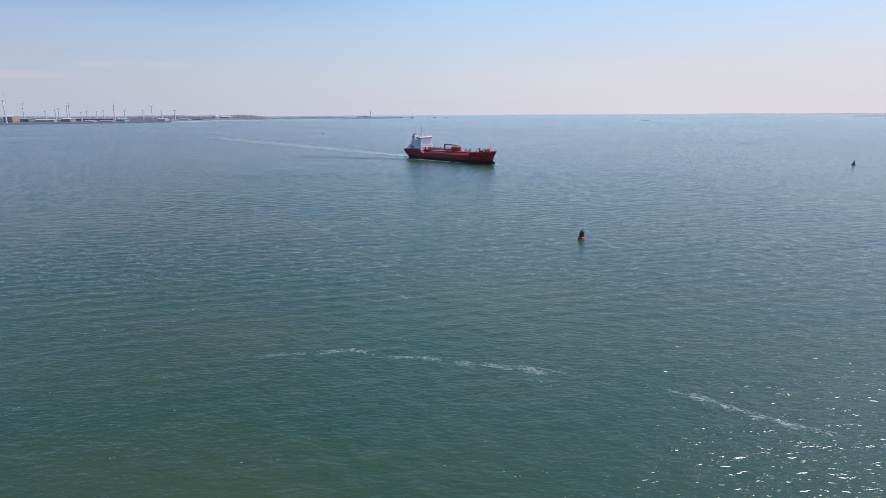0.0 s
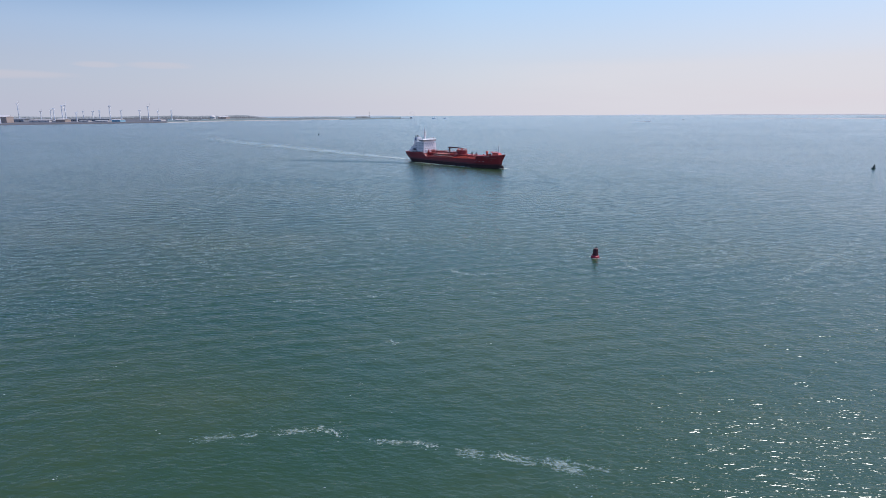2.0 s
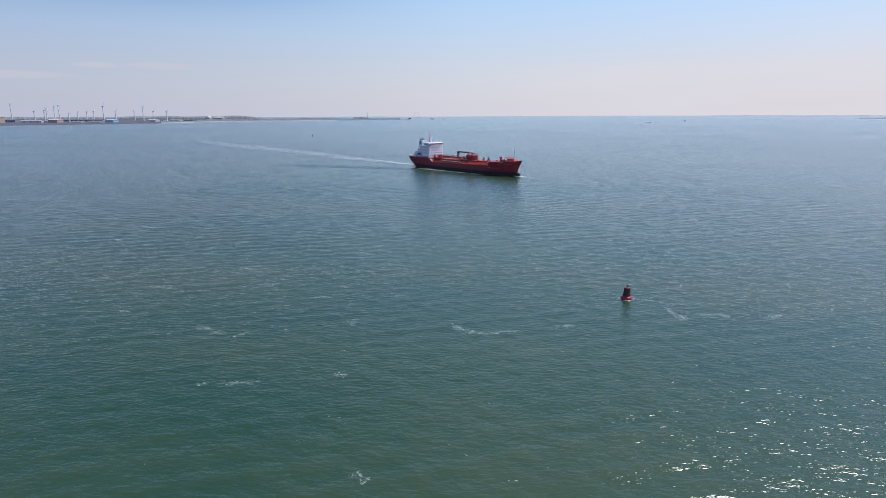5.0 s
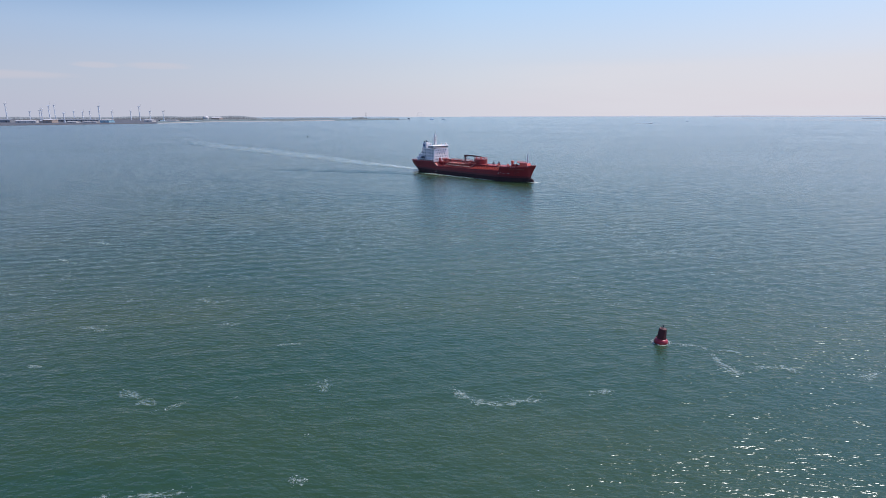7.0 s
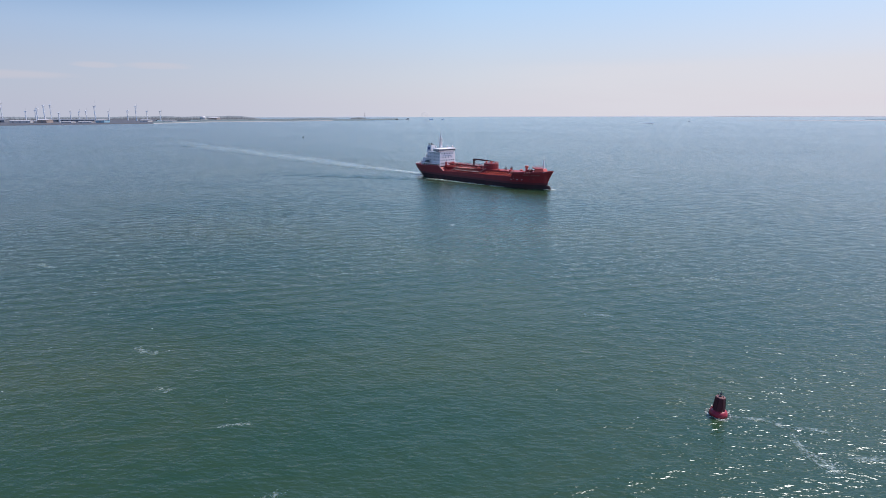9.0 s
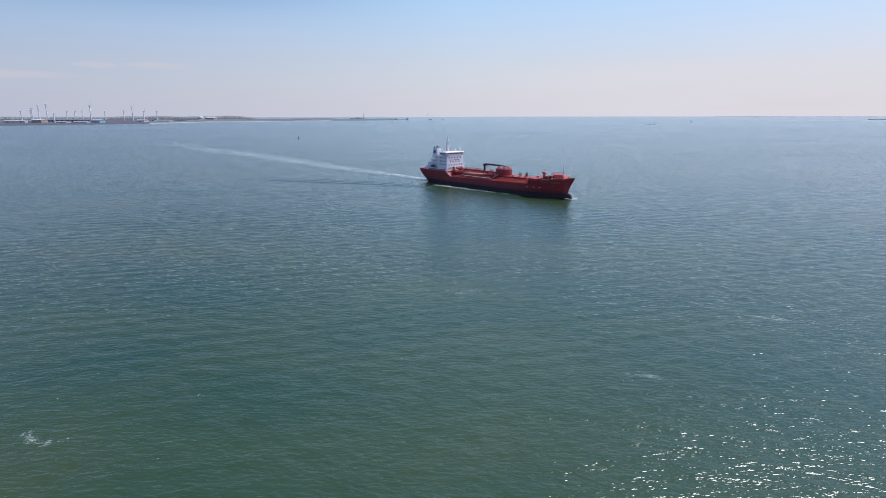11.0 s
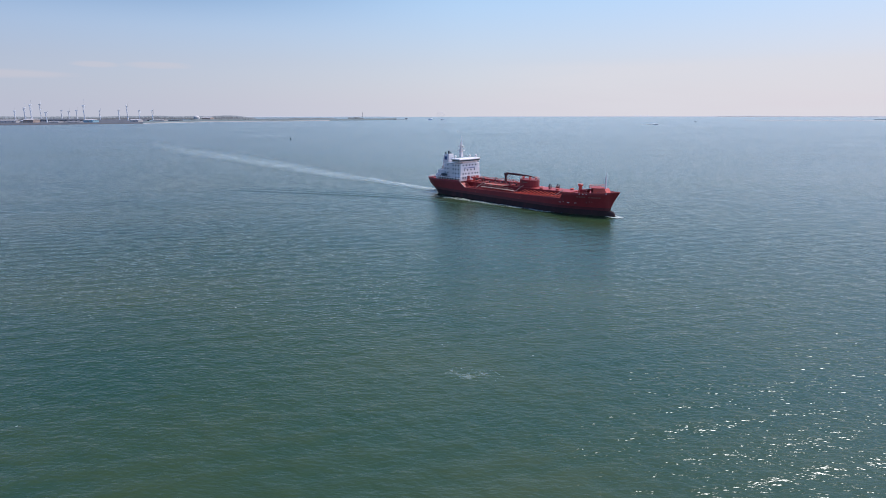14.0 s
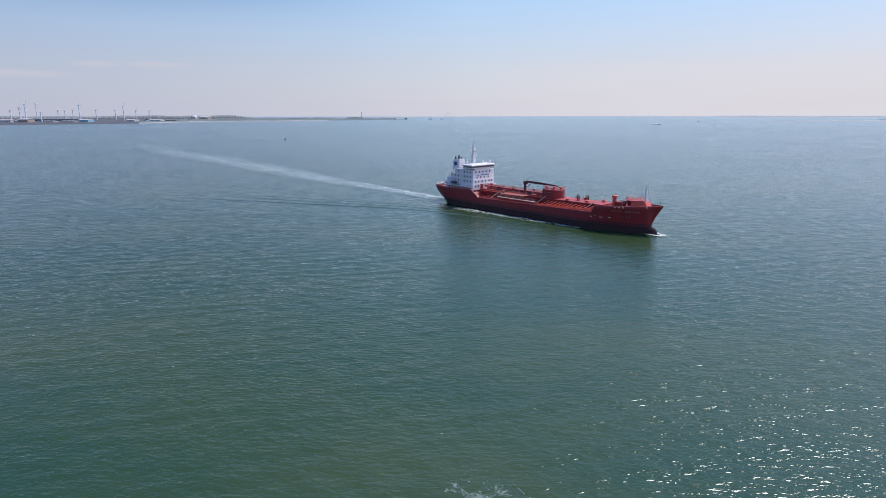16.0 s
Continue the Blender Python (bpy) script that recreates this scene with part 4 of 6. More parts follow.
    box(bm, (112.2, -0.2, 16.3), (112.7, 0.2, 17.0), 0.05)
    part("lamp_bracket", bm, M_GREY, mast)
    for x, y in ((105.0, -3.4), (105.0, 3.4)):
        bm = bmesh.new()
        rod(bm, (x, y - 1.4, 10.4), (x, y + 1.4, 10.4), 0.62, seg=12)
        for d in (-1.4, 0, 1.4):
            rod(bm, (x, y + d - 0.08, 10.4), (x, y + d + 0.08, 10.4), 0.95, seg=14)
        box(bm, (x - 0.8, y - 1.6, 8.9), (x + 0.8, y + 1.6, 9.8))
        part("mooring_winch", bm, M_DECKD, ship, "dark red mooring winch on the forecastle")
    for x, y in ((101.5, -7.4), (106.5, -5.9), (111.5, -3.6), (101.5, 7.4), (106.5, 5.9), (111.5, 3.6), (3.0, -6.5), (6.0, -7.6)):
        z = curve_value(SHEER, x) - 0.8
        bm = bmesh.new()
        for d in (-0.45, 0.45):
            lathe(bm, [(0.24, 0), (0.22, 0.75), (0.33, 0.8), (0.33, 0.95)], 10, (x + d, y, z))
        part("bollard", bm, M_DECKD, ship)
    bm = bmesh.new()
    rod(bm, (118.4, 0, 10.4), (118.4, 0, 13.0), 0.06, seg=6)
    part("jackstaff", bm, M_DARK, ship)

    # ---- deckhouse ----
    pane_x = window_mesh("window", 0.78, 0.80, "x")
    pane_y = window_mesh("window", 0.75, 0.75, "y")
    bm = bmesh.new()
    box(bm, (8.6, -7.6, 7.6), (28.55, 7.6, 11.0), 0.08)
    low = part("lower_house", bm, M_WHITE, ship, "white painted steel accommodation block")
    tiers = [(13.0, 28.45, 11.0, 13.2), (14.6, 28.40, 13.2, 15.3), (16.0, 28.35, 15.3, 17.5)]
    houses = []
    for k, (x0, x1, z0, z1) in enumerate(tiers):
        bm = bmesh.new()
        w = 7.35 - 0.05 * k
        box(bm, (x0, -w, z0), (x1, w, z1), 0.07)
        h = part("house_tier", bm, M_WHITE, ship)
        houses.append((h, w, x0, x1, z0, z1))
        bm = bmesh.new()
        box(bm, (x0 - 1.8, -w - 0.45, z0 - 0.06), (x1 - 3.2, w + 0.45, z0 + 0.07))
        part("deck_edge", bm, M_WHITE, h)
        bm = bmesh.new()
        rail(bm, [(x1 - 3.4, -w - 0.4, z0 + 0.07), (x0 - 1.7, -w - 0.4, z0 + 0.07), (x0 - 1.7, w + 0.4, z0 + 0.07)], 0.95, 1.6, 0.035, 2)
        part("railing", bm, M_WHITE, h)
    rows_front = ((16.55, (-5.3, -2.9, -0.5, 1.9, 4.3)), (14.0, (-4.4, -2.0, 0.6, 3.2)), (12.0, (-5.4, -3.4, -1.0, 1.4, 3.8, 5.6)), (9.9, (-5.6, -3.8, -1.6, 1.0, 3.2, 5.4)))
    for z, ys in rows_front:
        host = next((h for h in houses if h[4] < z < h[5]), None)
        for y in ys:
            at_parent("window", pane_x, host[0] if host else low, ((host[3] if host else 28.55) + 0.0, y, z))
    for h, w, x0, x1, z0, z1 in houses:
        k = 0
        x = x1 - 1.7
        while x > x0 + 1.2:
            if k % 4 != 3:
                at_parent("window", pane_y, h, (x, -w, z0 + 1.15))
            x -= 2.1
            k += 1
    for x in (26.8, 24.9, 19.5, 17.6, 12.4, 10.4):
        at_parent("window", pane_y, low, (x, -7.6, 9.9))
    # owner's lettering over the front, as bars
    for y, w in ((-4.6, 0.7), (-3.7, 0.7), (-2.1, 0.75), (-1.1, 0.75), (-0.1, 0.75), (0.9, 0.75), (1.9, 0.75), (2.8, 0.7)):
        bm = bmesh.new()
        box(bm, (28.36, y, 14.85), (28.42, y + w, 15.25))
        part("letter_bar", bm, M_BLUE, houses[1][0])
    # sheltered poop side with posts
    for i in range(9):
        x = 10.5 + i * 2.1
        bm = bmesh.new()
        box(bm, (x, -9.1, 7.6), (x + 0.35, -8.85, 9.6), 0.03)
        part("poop_post", bm, M_WHITE, low)
    # flat dark panels stand in for shade in the openings
    for i in range(8):
        x = 10.5 + i * 2.1
        bm = bmesh.new()
        box(bm, (x + 0.4, -7.68, 8.0), (x + 2.05, -7.58, 9.5))
        part("shaded_recess", bm, M_DARK, low)
    bm = bmesh.new()
    box(bm, (9.6, -9.3, 9.6), (28.4, -7.5, 9.78), 0.03)
    box(bm, (9.6, 7.5, 9.6), (28.4, 9.3, 9.78), 0.03)
    part("shelter_roof", bm, M_WHITE, low)
    bm = bmesh.new()
    rail(bm, [(28.3, -9.2, 9.78), (9.7, -9.2, 9.78)], 0.95, 1.7, 0.035, 2)
    part("railing", bm, M_WHITE, low)
    bm = bmesh.new()
    rail(bm, [(9.0, -8.9, 8.4), (3.0, -7.9, 8.4), (0.6, -5.4, 8.35), (0.3, 0, 8.35), (0.6, 5.4, 8.35)], 0.9, 1.5, 0.04, 2)
    part("stern_railing", bm, M_WHITE, ship)
    # rescue boat and davit on the starboard side
    bm = bmesh.new()
    lathe(bm, [(0.05, -2.4), (0.6, -1.8), (0.85, -0.6), (0.85, 1.0), (0.55, 2.1), (0.1, 2.5)], 10)
    bmesh.ops.rotate(bm, verts=bm.verts, cent=(0, 0, 0), matrix=Matrix.Rotation(radians(90), 3, "Y"))
    bmesh.ops.translate(bm, verts=bm.verts, vec=(16.2, -8.4, 10.9))
    part("rescue_boat", bm, M_DARK, ship, "dark covered rescue boat in its davit", smooth=True)
    bm = bmesh.new()
    rod(bm, (19.6, -8.5, 9.8), (19.6, -8.5, 11.4), 0.2, seg=8)
    rod(bm, (19.6, -8.5, 11.3), (15.6, -8.9, 13.4), 0.16, 0.10, seg=8)
    part("davit", bm, M_GREY, ship)
    # ladders between tiers
    for x, z0, z1 in ((12.0, 9.8, 13.2), (14.2, 13.2, 15.3), (15.4, 15.3, 17.5)):
        bm = bmesh.new()
        for d in (-0.3, 0.3):
            rod(bm, (x - 2.6, -6.6 + d, z0), (x, -6.6 + d, z1), 0.06, seg=4)
        for k in range(8):
            u = (k + 0.5) / 8
            rod(bm, (x - 2.6 + 2.6 * u, -6.9, z0 + (z1 - z0) * u), (x - 2.6 + 2.6 * u, -6.3, z0 + (z1 - z0) * u), 0.04, seg=4)
        part("stair", bm, M_WHITE, low)

    # ---- bridge ----
    bm = bmesh.new()
    box(bm, (22.0, -5.4, 17.5), (28.0, 5.4, 18.7), 0.06)
    base = part("bridge_base", bm, M_WHITE, ship)
    bm = bmesh.new()
    vs = [bm.verts.new(p) for p in ((22.6, -8.2, 18.2), (28.6, -8.2, 18.2), (28.6, 6.5, 18.2), (22.6, 6.5, 18.2), (22.4, -8.5, 18.75), (29.0, -8.5, 18.75), (29.0, 6.8, 18.75), (22.4, 6.8, 18.75))]
    for f in ((0, 3, 2, 1), (4, 5, 6, 7), (0, 1, 5, 4), (1, 2, 6, 5), (2, 3, 7, 6), (3, 0, 4, 7)):
        bm.faces.new([vs[i] for i in f])
    bridge = part("bridge", bm, M_WHITE, ship, "white wheelhouse with full-width wings and a dark window band")
    bm = bmesh.new()
    box(bm, (22.75, -8.25, 18.75), (28.8, 6.55, 19.6))
    part("wheelhouse_core", bm, M_WHITE, bridge)
    for k in range(14):
        y = -7.7 + k * 1.06
        bm = bmesh.new()
        box(bm, (28.80, y - 0.44, 18.8), (28.86, y + 0.44, 19.42))
        part("bridge_window", bm, M_GLASS, bridge)
    for k in range(4):
        x = 23.6 + k * 1.4
        bm = bmesh.new()
        box(bm, (x - 0.55, -8.31, 18.8), (x + 0.55, -8.25, 19.42))
        part("bridge_window", bm, M_GLASS, bridge)
    bm = bmesh.new()
    box(bm, (22.2, -8.8, 19.45), (29.15, 7.1, 20.15), 0.2)
    roof = part("bridge_roof", bm, M_WHITE, bridge)
    bm = bmesh.new()
    rail(bm, [(22.6, -8.4, 20.15), (28.9, -8.4, 20.15), (28.9, 6.7, 20.15)], 0.7, 1.8, 0.03, 2)
    part("railing", bm, M_WHITE, bridge)
    # satellite domes
    for x, y, rr in ((23.6, -6.6, 0.55), (27.2, 5.6, 0.6), (23.2, 4.8, 0.45)):
        bm = bmesh.new()
        lathe(bm, [(0.25, 0), (0.25, 0.6)] + [(rr * math.cos(a), 0.6 + rr + rr * math.sin(a)) for a in np.linspace(-1.1, 1.45, 8)], 14, (x, y, 20.1))
        part("satellite_dome", bm, M_WHITE, bridge, smooth=True)
    # signal mast
    bm = bmesh.new()
    box(bm, (20.4, -0.9, 20.4), (22.0, 0.9, 22.3), 0.1)
    vs = [(20.5, -0.8), (21.9, -0.8), (21.9, 0.8), (20.5, 0.8)]
    for x, y in vs:
        rod(bm, (x, y, 22.2), (21.2 + (x - 21.2) * 0.45, y * 0.45, 26.0), 0.13, seg=6)
    for z, k in ((23.2, 0.86), (24.2, 0.71), (25.2, 0.57), (26.0, 0.45)):
        box(bm, (21.2 - 0.75 * k, -0.85 * k, z - 0.06), (21.2 + 0.75 * k, 0.85 * k, z + 0.06))
    rod(bm, (21.2, 0, 22), (21.2, 0, 28.6), 0.85, 0.40, seg=8)
    rod(bm, (21.2, 0, 28.6), (21.2, 0, 32.0), 0.16, 0.08, seg=5)
    for z, q in ((23.9, 1.5), (26.1, 1.1)):
        box(bm, (21.2 - q, -q, z - 0.08), (21.2 + q, q, z + 0.08))
        rail(bm, [(21.2 - q, -q, z), (21.2 + q, -q, z), (21.2 + q, q, z)], 0.7, 1.2, 0.05, 1)
    sm = part("signal_mast", bm, M_WHITE, ship, "white lattice signal mast over the bridge")
    bm = bmesh.new()
    rod(bm, (21.2, -2.4, 25.4), (21.2, 2.4, 25.4), 0.07, seg=5)
    rod(bm, (21.2, -1.6, 26.9), (21.2, 1.6, 26.9), 0.06, seg=5)
    for y in (-2.3, -1.4, 1.4, 2.3):
        rod(bm, (21.2, y, 25.4), (21.2, y, 26.1), 0.05, seg=5)
    part("yard", bm, M_WHITE, sm)
    for z, l in ((24.5, 1.5), (26.2, 1.1)):
        bm = bmesh.new()
        box(bm, (22.2, -l, z), (22.45, l, z + 0.22), 0.03)
        rod(bm, (22.3, 0, z - 0.4), (22.3, 0, z), 0.2, seg=8)
        box(bm, (21.2, -0.15, z - 0.5), (22.5, 0.15, z - 0.38))
        part("radar", bm, M_GREY, sm)
    # aft wing of the top deck
    bm = bmesh.new()
    box(bm, (15.2, -7.5, 17.46), (22.2, 7.5, 17.62), 0.03)
    part("top_deck", bm, M_GREY, ship)

    # ---- funnel ----
    bm = bmesh.new()
    vs = [bm.verts.new(p) for p in ((10.2, -3.4, 11.0), (16.4, -3.4, 11.0), (16.4, 1.6, 11.0), (10.2, 1.6, 11.0), (11.4, -2.9, 21.4), (15.6, -2.9, 21.9), (15.6, 1.1, 21.9), (11.4, 1.1, 21.4))]
    for f in ((0, 3, 2, 1), (4, 5, 6, 7), (0, 1, 5, 4), (1, 2, 6, 5), (2, 3, 7, 6), (3, 0, 4, 7)):
        bm.faces.new([vs[i] for i in f])
    bmesh.ops.bevel(bm, geom=bm.edges[:], offset=0.25, segments=2, affect="EDGES")
    fun = part("funnel", bm, M_WHITE, ship, "white tapered funnel with dark square emblem")
    bm = bmesh.new()
    box(bm, (12.4, -3.12, 18.6), (14.3, -2.96, 20.4))
    part("emblem", bm, M_BLUE, fun)
    bm = bmesh.new()
    box(bm, (10.7, -3.6, 13.6), (11.9, -3.2, 14.9))
    part("louvre", bm, M_DARK, fun)
    for x, y, h, rr in ((12.2, -1.8, 1.3, 0.38), (13.2, -0.4, 1.7, 0.46), (14.4, -1.6, 1.5, 0.40), (14.0, 0.4, 1.1, 0.30), (12.4, 0.2, 0.9, 0.5)):
        bm = bmesh.new()
        rod(bm, (x, y, 21.4), (x - 0.15, y, 21.6 + h), rr, seg=10)
        part("exhaust_pipe", bm, M_DARK, fun)
    for o in [fun] + list(fun.children):
        o.data.transform(Matrix.Translation((-1.5, 0, 0)))
    # aft house steps beside the funnel
    bm = bmesh.new()
    box(bm, (9.2, -6.6, 11.0), (13.0, 6.6, 13.1), 0.06)
    part("aft_house", bm, M_WHITE, ship)
    bm = bmesh.new()
    box(bm, (7.2, -4.8, 7.6), (8.7, 4.8, 9.8), 0.06)
    part("steering_house", bm, M_WHITE, ship)
    # vent stacks and stores in front of the house
    for x, y, h in ((30.8, -3.6, 2.9), (31.0, 3.0, 2.6), (32.4, -0.6, 1.6)):
        bm = bmesh.new()
        lathe(bm, [(0.85, -0.4), (0.75, h * 0.5), (0.6, h * 0.8), (0.95, h * 0.84), (0.9, h), (0.1, h + 0.2)], 14, (x, y, 8.1))
        part("ventilator_post", bm, M_DECK, ship)
    for x0, y0, x1, y1, h in ((31.6, -5.8, 34.4, -4.6, 1.3), (35.0, 1.5, 37.5, 4.5, 1.2), (33.6, 5.0, 36.0, 6.0, 1.6)):
        bm = bmesh.new()
        box(bm, (x0, y0, 8.0), (x1, y1, 8.1 + h), 0.08)
        part("deck_locker", bm, M_DECK, ship)
    return ship


tanker = build_ship()


def build_ship_foam():
    """White water that travels with the tanker: bow wave, side wash and stern churn."""
    r = random.Random(8)
    spots = []
    for _ in range(420):
        a, d = r.uniform(-2.6, 2.6), abs(r.gauss(0, 0.9))
        spots.append((117.6 + (1.6 + d) * math.cos(a) * 1.2, (1.4 + d * 0.7) * math.sin(a), r.uniform(0.1, 0.45)))
    for _ in range(1100):
        x = 8 + r.random() * 84
        if math.sin(x * 0.7) + math.sin(x * 0.23 + 1) + r.gauss(0, 0.8) < 0.2:
            continue
        off = 0.9 + 0.075 * (108 - x) + r.gauss(0, 0.4 + 0.02 * (108 - x))
        spots.append((x, (-1 if r.random() < 0.7 else 1) * (hull_half(x, 0.2) + max(off, 0.4)), r.uniform(0.08, 0.32)))
    for _ in range(420):
        x = -r.random() ** 1.6 * 34 + 5
        spots.append((x, r.gauss(0.4, 2.0 + 0.03 * -x), r.uniform(0.08, 0.34)))
    v, f = flecks(spots, 0.1)
    v = [(x, y, 0.16 + 0.5 * max(0.0, min(z, 0.4))) for x, y, z in v]
    me = bpy.data.meshes.new("bow_wave")
    me.from_pydata(v, [], f)
    me.materials.append(M_FOAM)
    return tagged(new("bow_wave", me), "white bow wave and wash along the tanker", "foam", kind="stuff")


ship_foam = build_ship_foam()


def build_stern_wash():
    """Churned water that trails from the propeller."""
    line = [(7.0 - 4.0 * i, 0.6 + 0.35 * math.sin(i * 0.7)) for i in range(46)]
    ob = ribbon("stern_wash", line, [2.6 + 0.24 * i for i in range(46)], 0.20, M_CHURN)
    return tagged(ob, "pale churned water trailing from the tanker's stern", "foam", kind="stuff")


def build_side_wash():
    """The torn white line that the bow wave leaves along the starboard side."""
    line = [(108.0 - 2.0 * i, -(hull_half(108.0 - 2.0 * i, 0.2) + 0.9 + 0.15 * i + 0.5 * math.sin(i * 0.8))) for i in range(52)]
    ob = ribbon("side_wash", line, [1.0 + 0.10 * i for i in range(52)], 0.24, M_SIDE)
    return tagged(ob, "torn white wash along the tanker's side", "foam", kind="stuff")


side_wash = build_side_wash()


def build_bow_waves():
    """Low smooth crests that spread from the bow on the starboard side."""
    verts, faces = [], []
    for shift, high in ((0.0, 0.24), (11.0, 0.16), (21.0, 0.11)):
        line = smooth_line([(96 + shift * 0.3, -13.0), (24, -29 + shift * 0.55), (-35, -62 + shift * 0.8), (-95, -99 + shift)], 16)
        for i, (x, y) in enumerate(line):
            f = i / (len(line) - 1)
            for k in range(7):
                u = k / 3 - 1
                verts.append((x + 3.2 * u * 0.5, y + 3.2 * u, 0.02 - 0.25 * u * u + high * math.exp(-4 * u * u) * math.sin(math.pi * min(1, f + 0.08)) ** 0.5))
            if i:
                b = len(verts) - 7
                faces += [(b - 7 + k, b - 6 + k, b + 1 + k, b + k) for k in range(6)]
    me = bpy.data.meshes.new("bow_crest")
    me.from_pydata(verts, [], faces)
    me.polygons.foreach_set("use_smooth", [True] * len(me.polygons))
    me.materials.append(M_WATER)
    return tagged(new("bow_crest", me), "low smooth waves spreading from the tanker's bow", "water", kind="stuff")


bow_crests = build_bow_waves()
stern_wash = build_stern_wash()


def build_smoke():
    """A faint thread of funnel exhaust: many thin, nearly clear puffs."""
    m, n, l, p = nodes_of("thin_exhaust")
    clear = n.new("ShaderNodeBsdfTransparent")
    pale = n.new("ShaderNodeBsdfDiffuse")
    pale.inputs["Color"].default_value = (0.78, 0.66, 0.70, 1)
    mx = n.new("ShaderNodeMixShader")
    wisp = n.new("ShaderNodeTexNoise")
    wisp.inputs["Scale"].default_value, wisp.inputs["Detail"].default_value = 0.35, 4.0
    where = n.new("ShaderNodeTexCoord")
    l.new(where.outputs["Object"], wisp.inputs["Vector"])
    thin = n.new("ShaderNodeMapRange")
    thin.inputs["From Min"].default_value, thin.inputs["From Max"].default_value = 0.40, 0.72
    thin.inputs["To Max"].default_value = 0.085
    l.new(wisp.outputs["Fac"], thin.inputs["Value"])
    l.new(thin.outputs[0], mx.inputs[0])
    l.new(clear.outputs[0], mx.inputs[1])
    l.new(pale.outputs[0], mx.inputs[2])
    l.new(mx.outputs[0], n["Material Output"].inputs["Surface"])
    bm = bmesh.new()
    r = random.Random(21)
    for i in range(5):
        f = i / 4
        at = (12.8 - 6.5 * f + r.gauss(0, 0.5 + 1.2 * f), -0.8 - 1.5 * f + r.gauss(0, 0.5 + f), 24.2 + 17 * f ** 0.9)
        size = (1.2 + 2.0 * f) * r.uniform(0.85, 1.1)
        bmesh.ops.create_icosphere(bm, subdivisions=3, radius=size, matrix=Matrix.Translation(at) @ Matrix.Rotation(r.uniform(0, 3), 4, "Y") @ Matrix.Diagonal((1.0, 0.85, 1.25, 1)))
    ob = link_mesh("exhaust_smoke", bm, m, None, smooth=True)
    ob.visible_shadow = False
    return tagged(ob, "faint thin haze rising from the tanker's funnel", "smoke", kind="stuff")


smoke = build_smoke()


def build_gull():
    g = thing("gull", "small white seabird gliding low over the water", "bird")
    bm = bmesh.new()
    lathe(bm, [(0.01, -0.26), (0.05, -0.16), (0.075, 0.0), (0.06, 0.12), (0.045, 0.19), (0.01, 0.25)], 10)
    bmesh.ops.rotate(bm, verts=bm.verts, cent=(0, 0, 0), matrix=Matrix.Rotation(radians(90), 3, "Y"))
    part("body", bm, M_WHITE, g, smooth=True)
    for s in (-1, 1):
        bm = bmesh.new()
        prev = None
        for y, x0, x1, z in ((0.04, 0.11, -0.09, 0.02), (0.25, 0.13, -0.07, 0.09), (0.48, 0.04, -0.08, 0.07), (0.62, -0.08, -0.12, 0.03)):
            row = [bm.verts.new((x0, s * y, z)), bm.verts.new((x1, s * y, z)), bm.verts.new((x1, s * y, z - 0.012)), bm.verts.new((x0, s * y, z - 0.012))]
            if prev:
                for i in range(4):
                    bm.faces.new((prev[i], row[i], row[(i + 1) % 4], prev[(i + 1) % 4]))
            prev = row
        bm.faces.new(prev)
        bmesh.ops.recalc_face_normals(bm, faces=bm.faces)
        part("wing", bm, M_WHITE, g)
    bm = bmesh.new()
    box(bm, (-0.36, -0.05, -0.01), (-0.2, 0.05, 0.01))
    part("tail", bm, M_WHITE, g)
    for o in g.children_recursive:
        o.data.transform(Matrix.Diagonal((0.6, 0.6, 0.6, 1)))
    return g


gull = build_gull()
GULL = (9.1, 180.1, 2.1, -19.0)


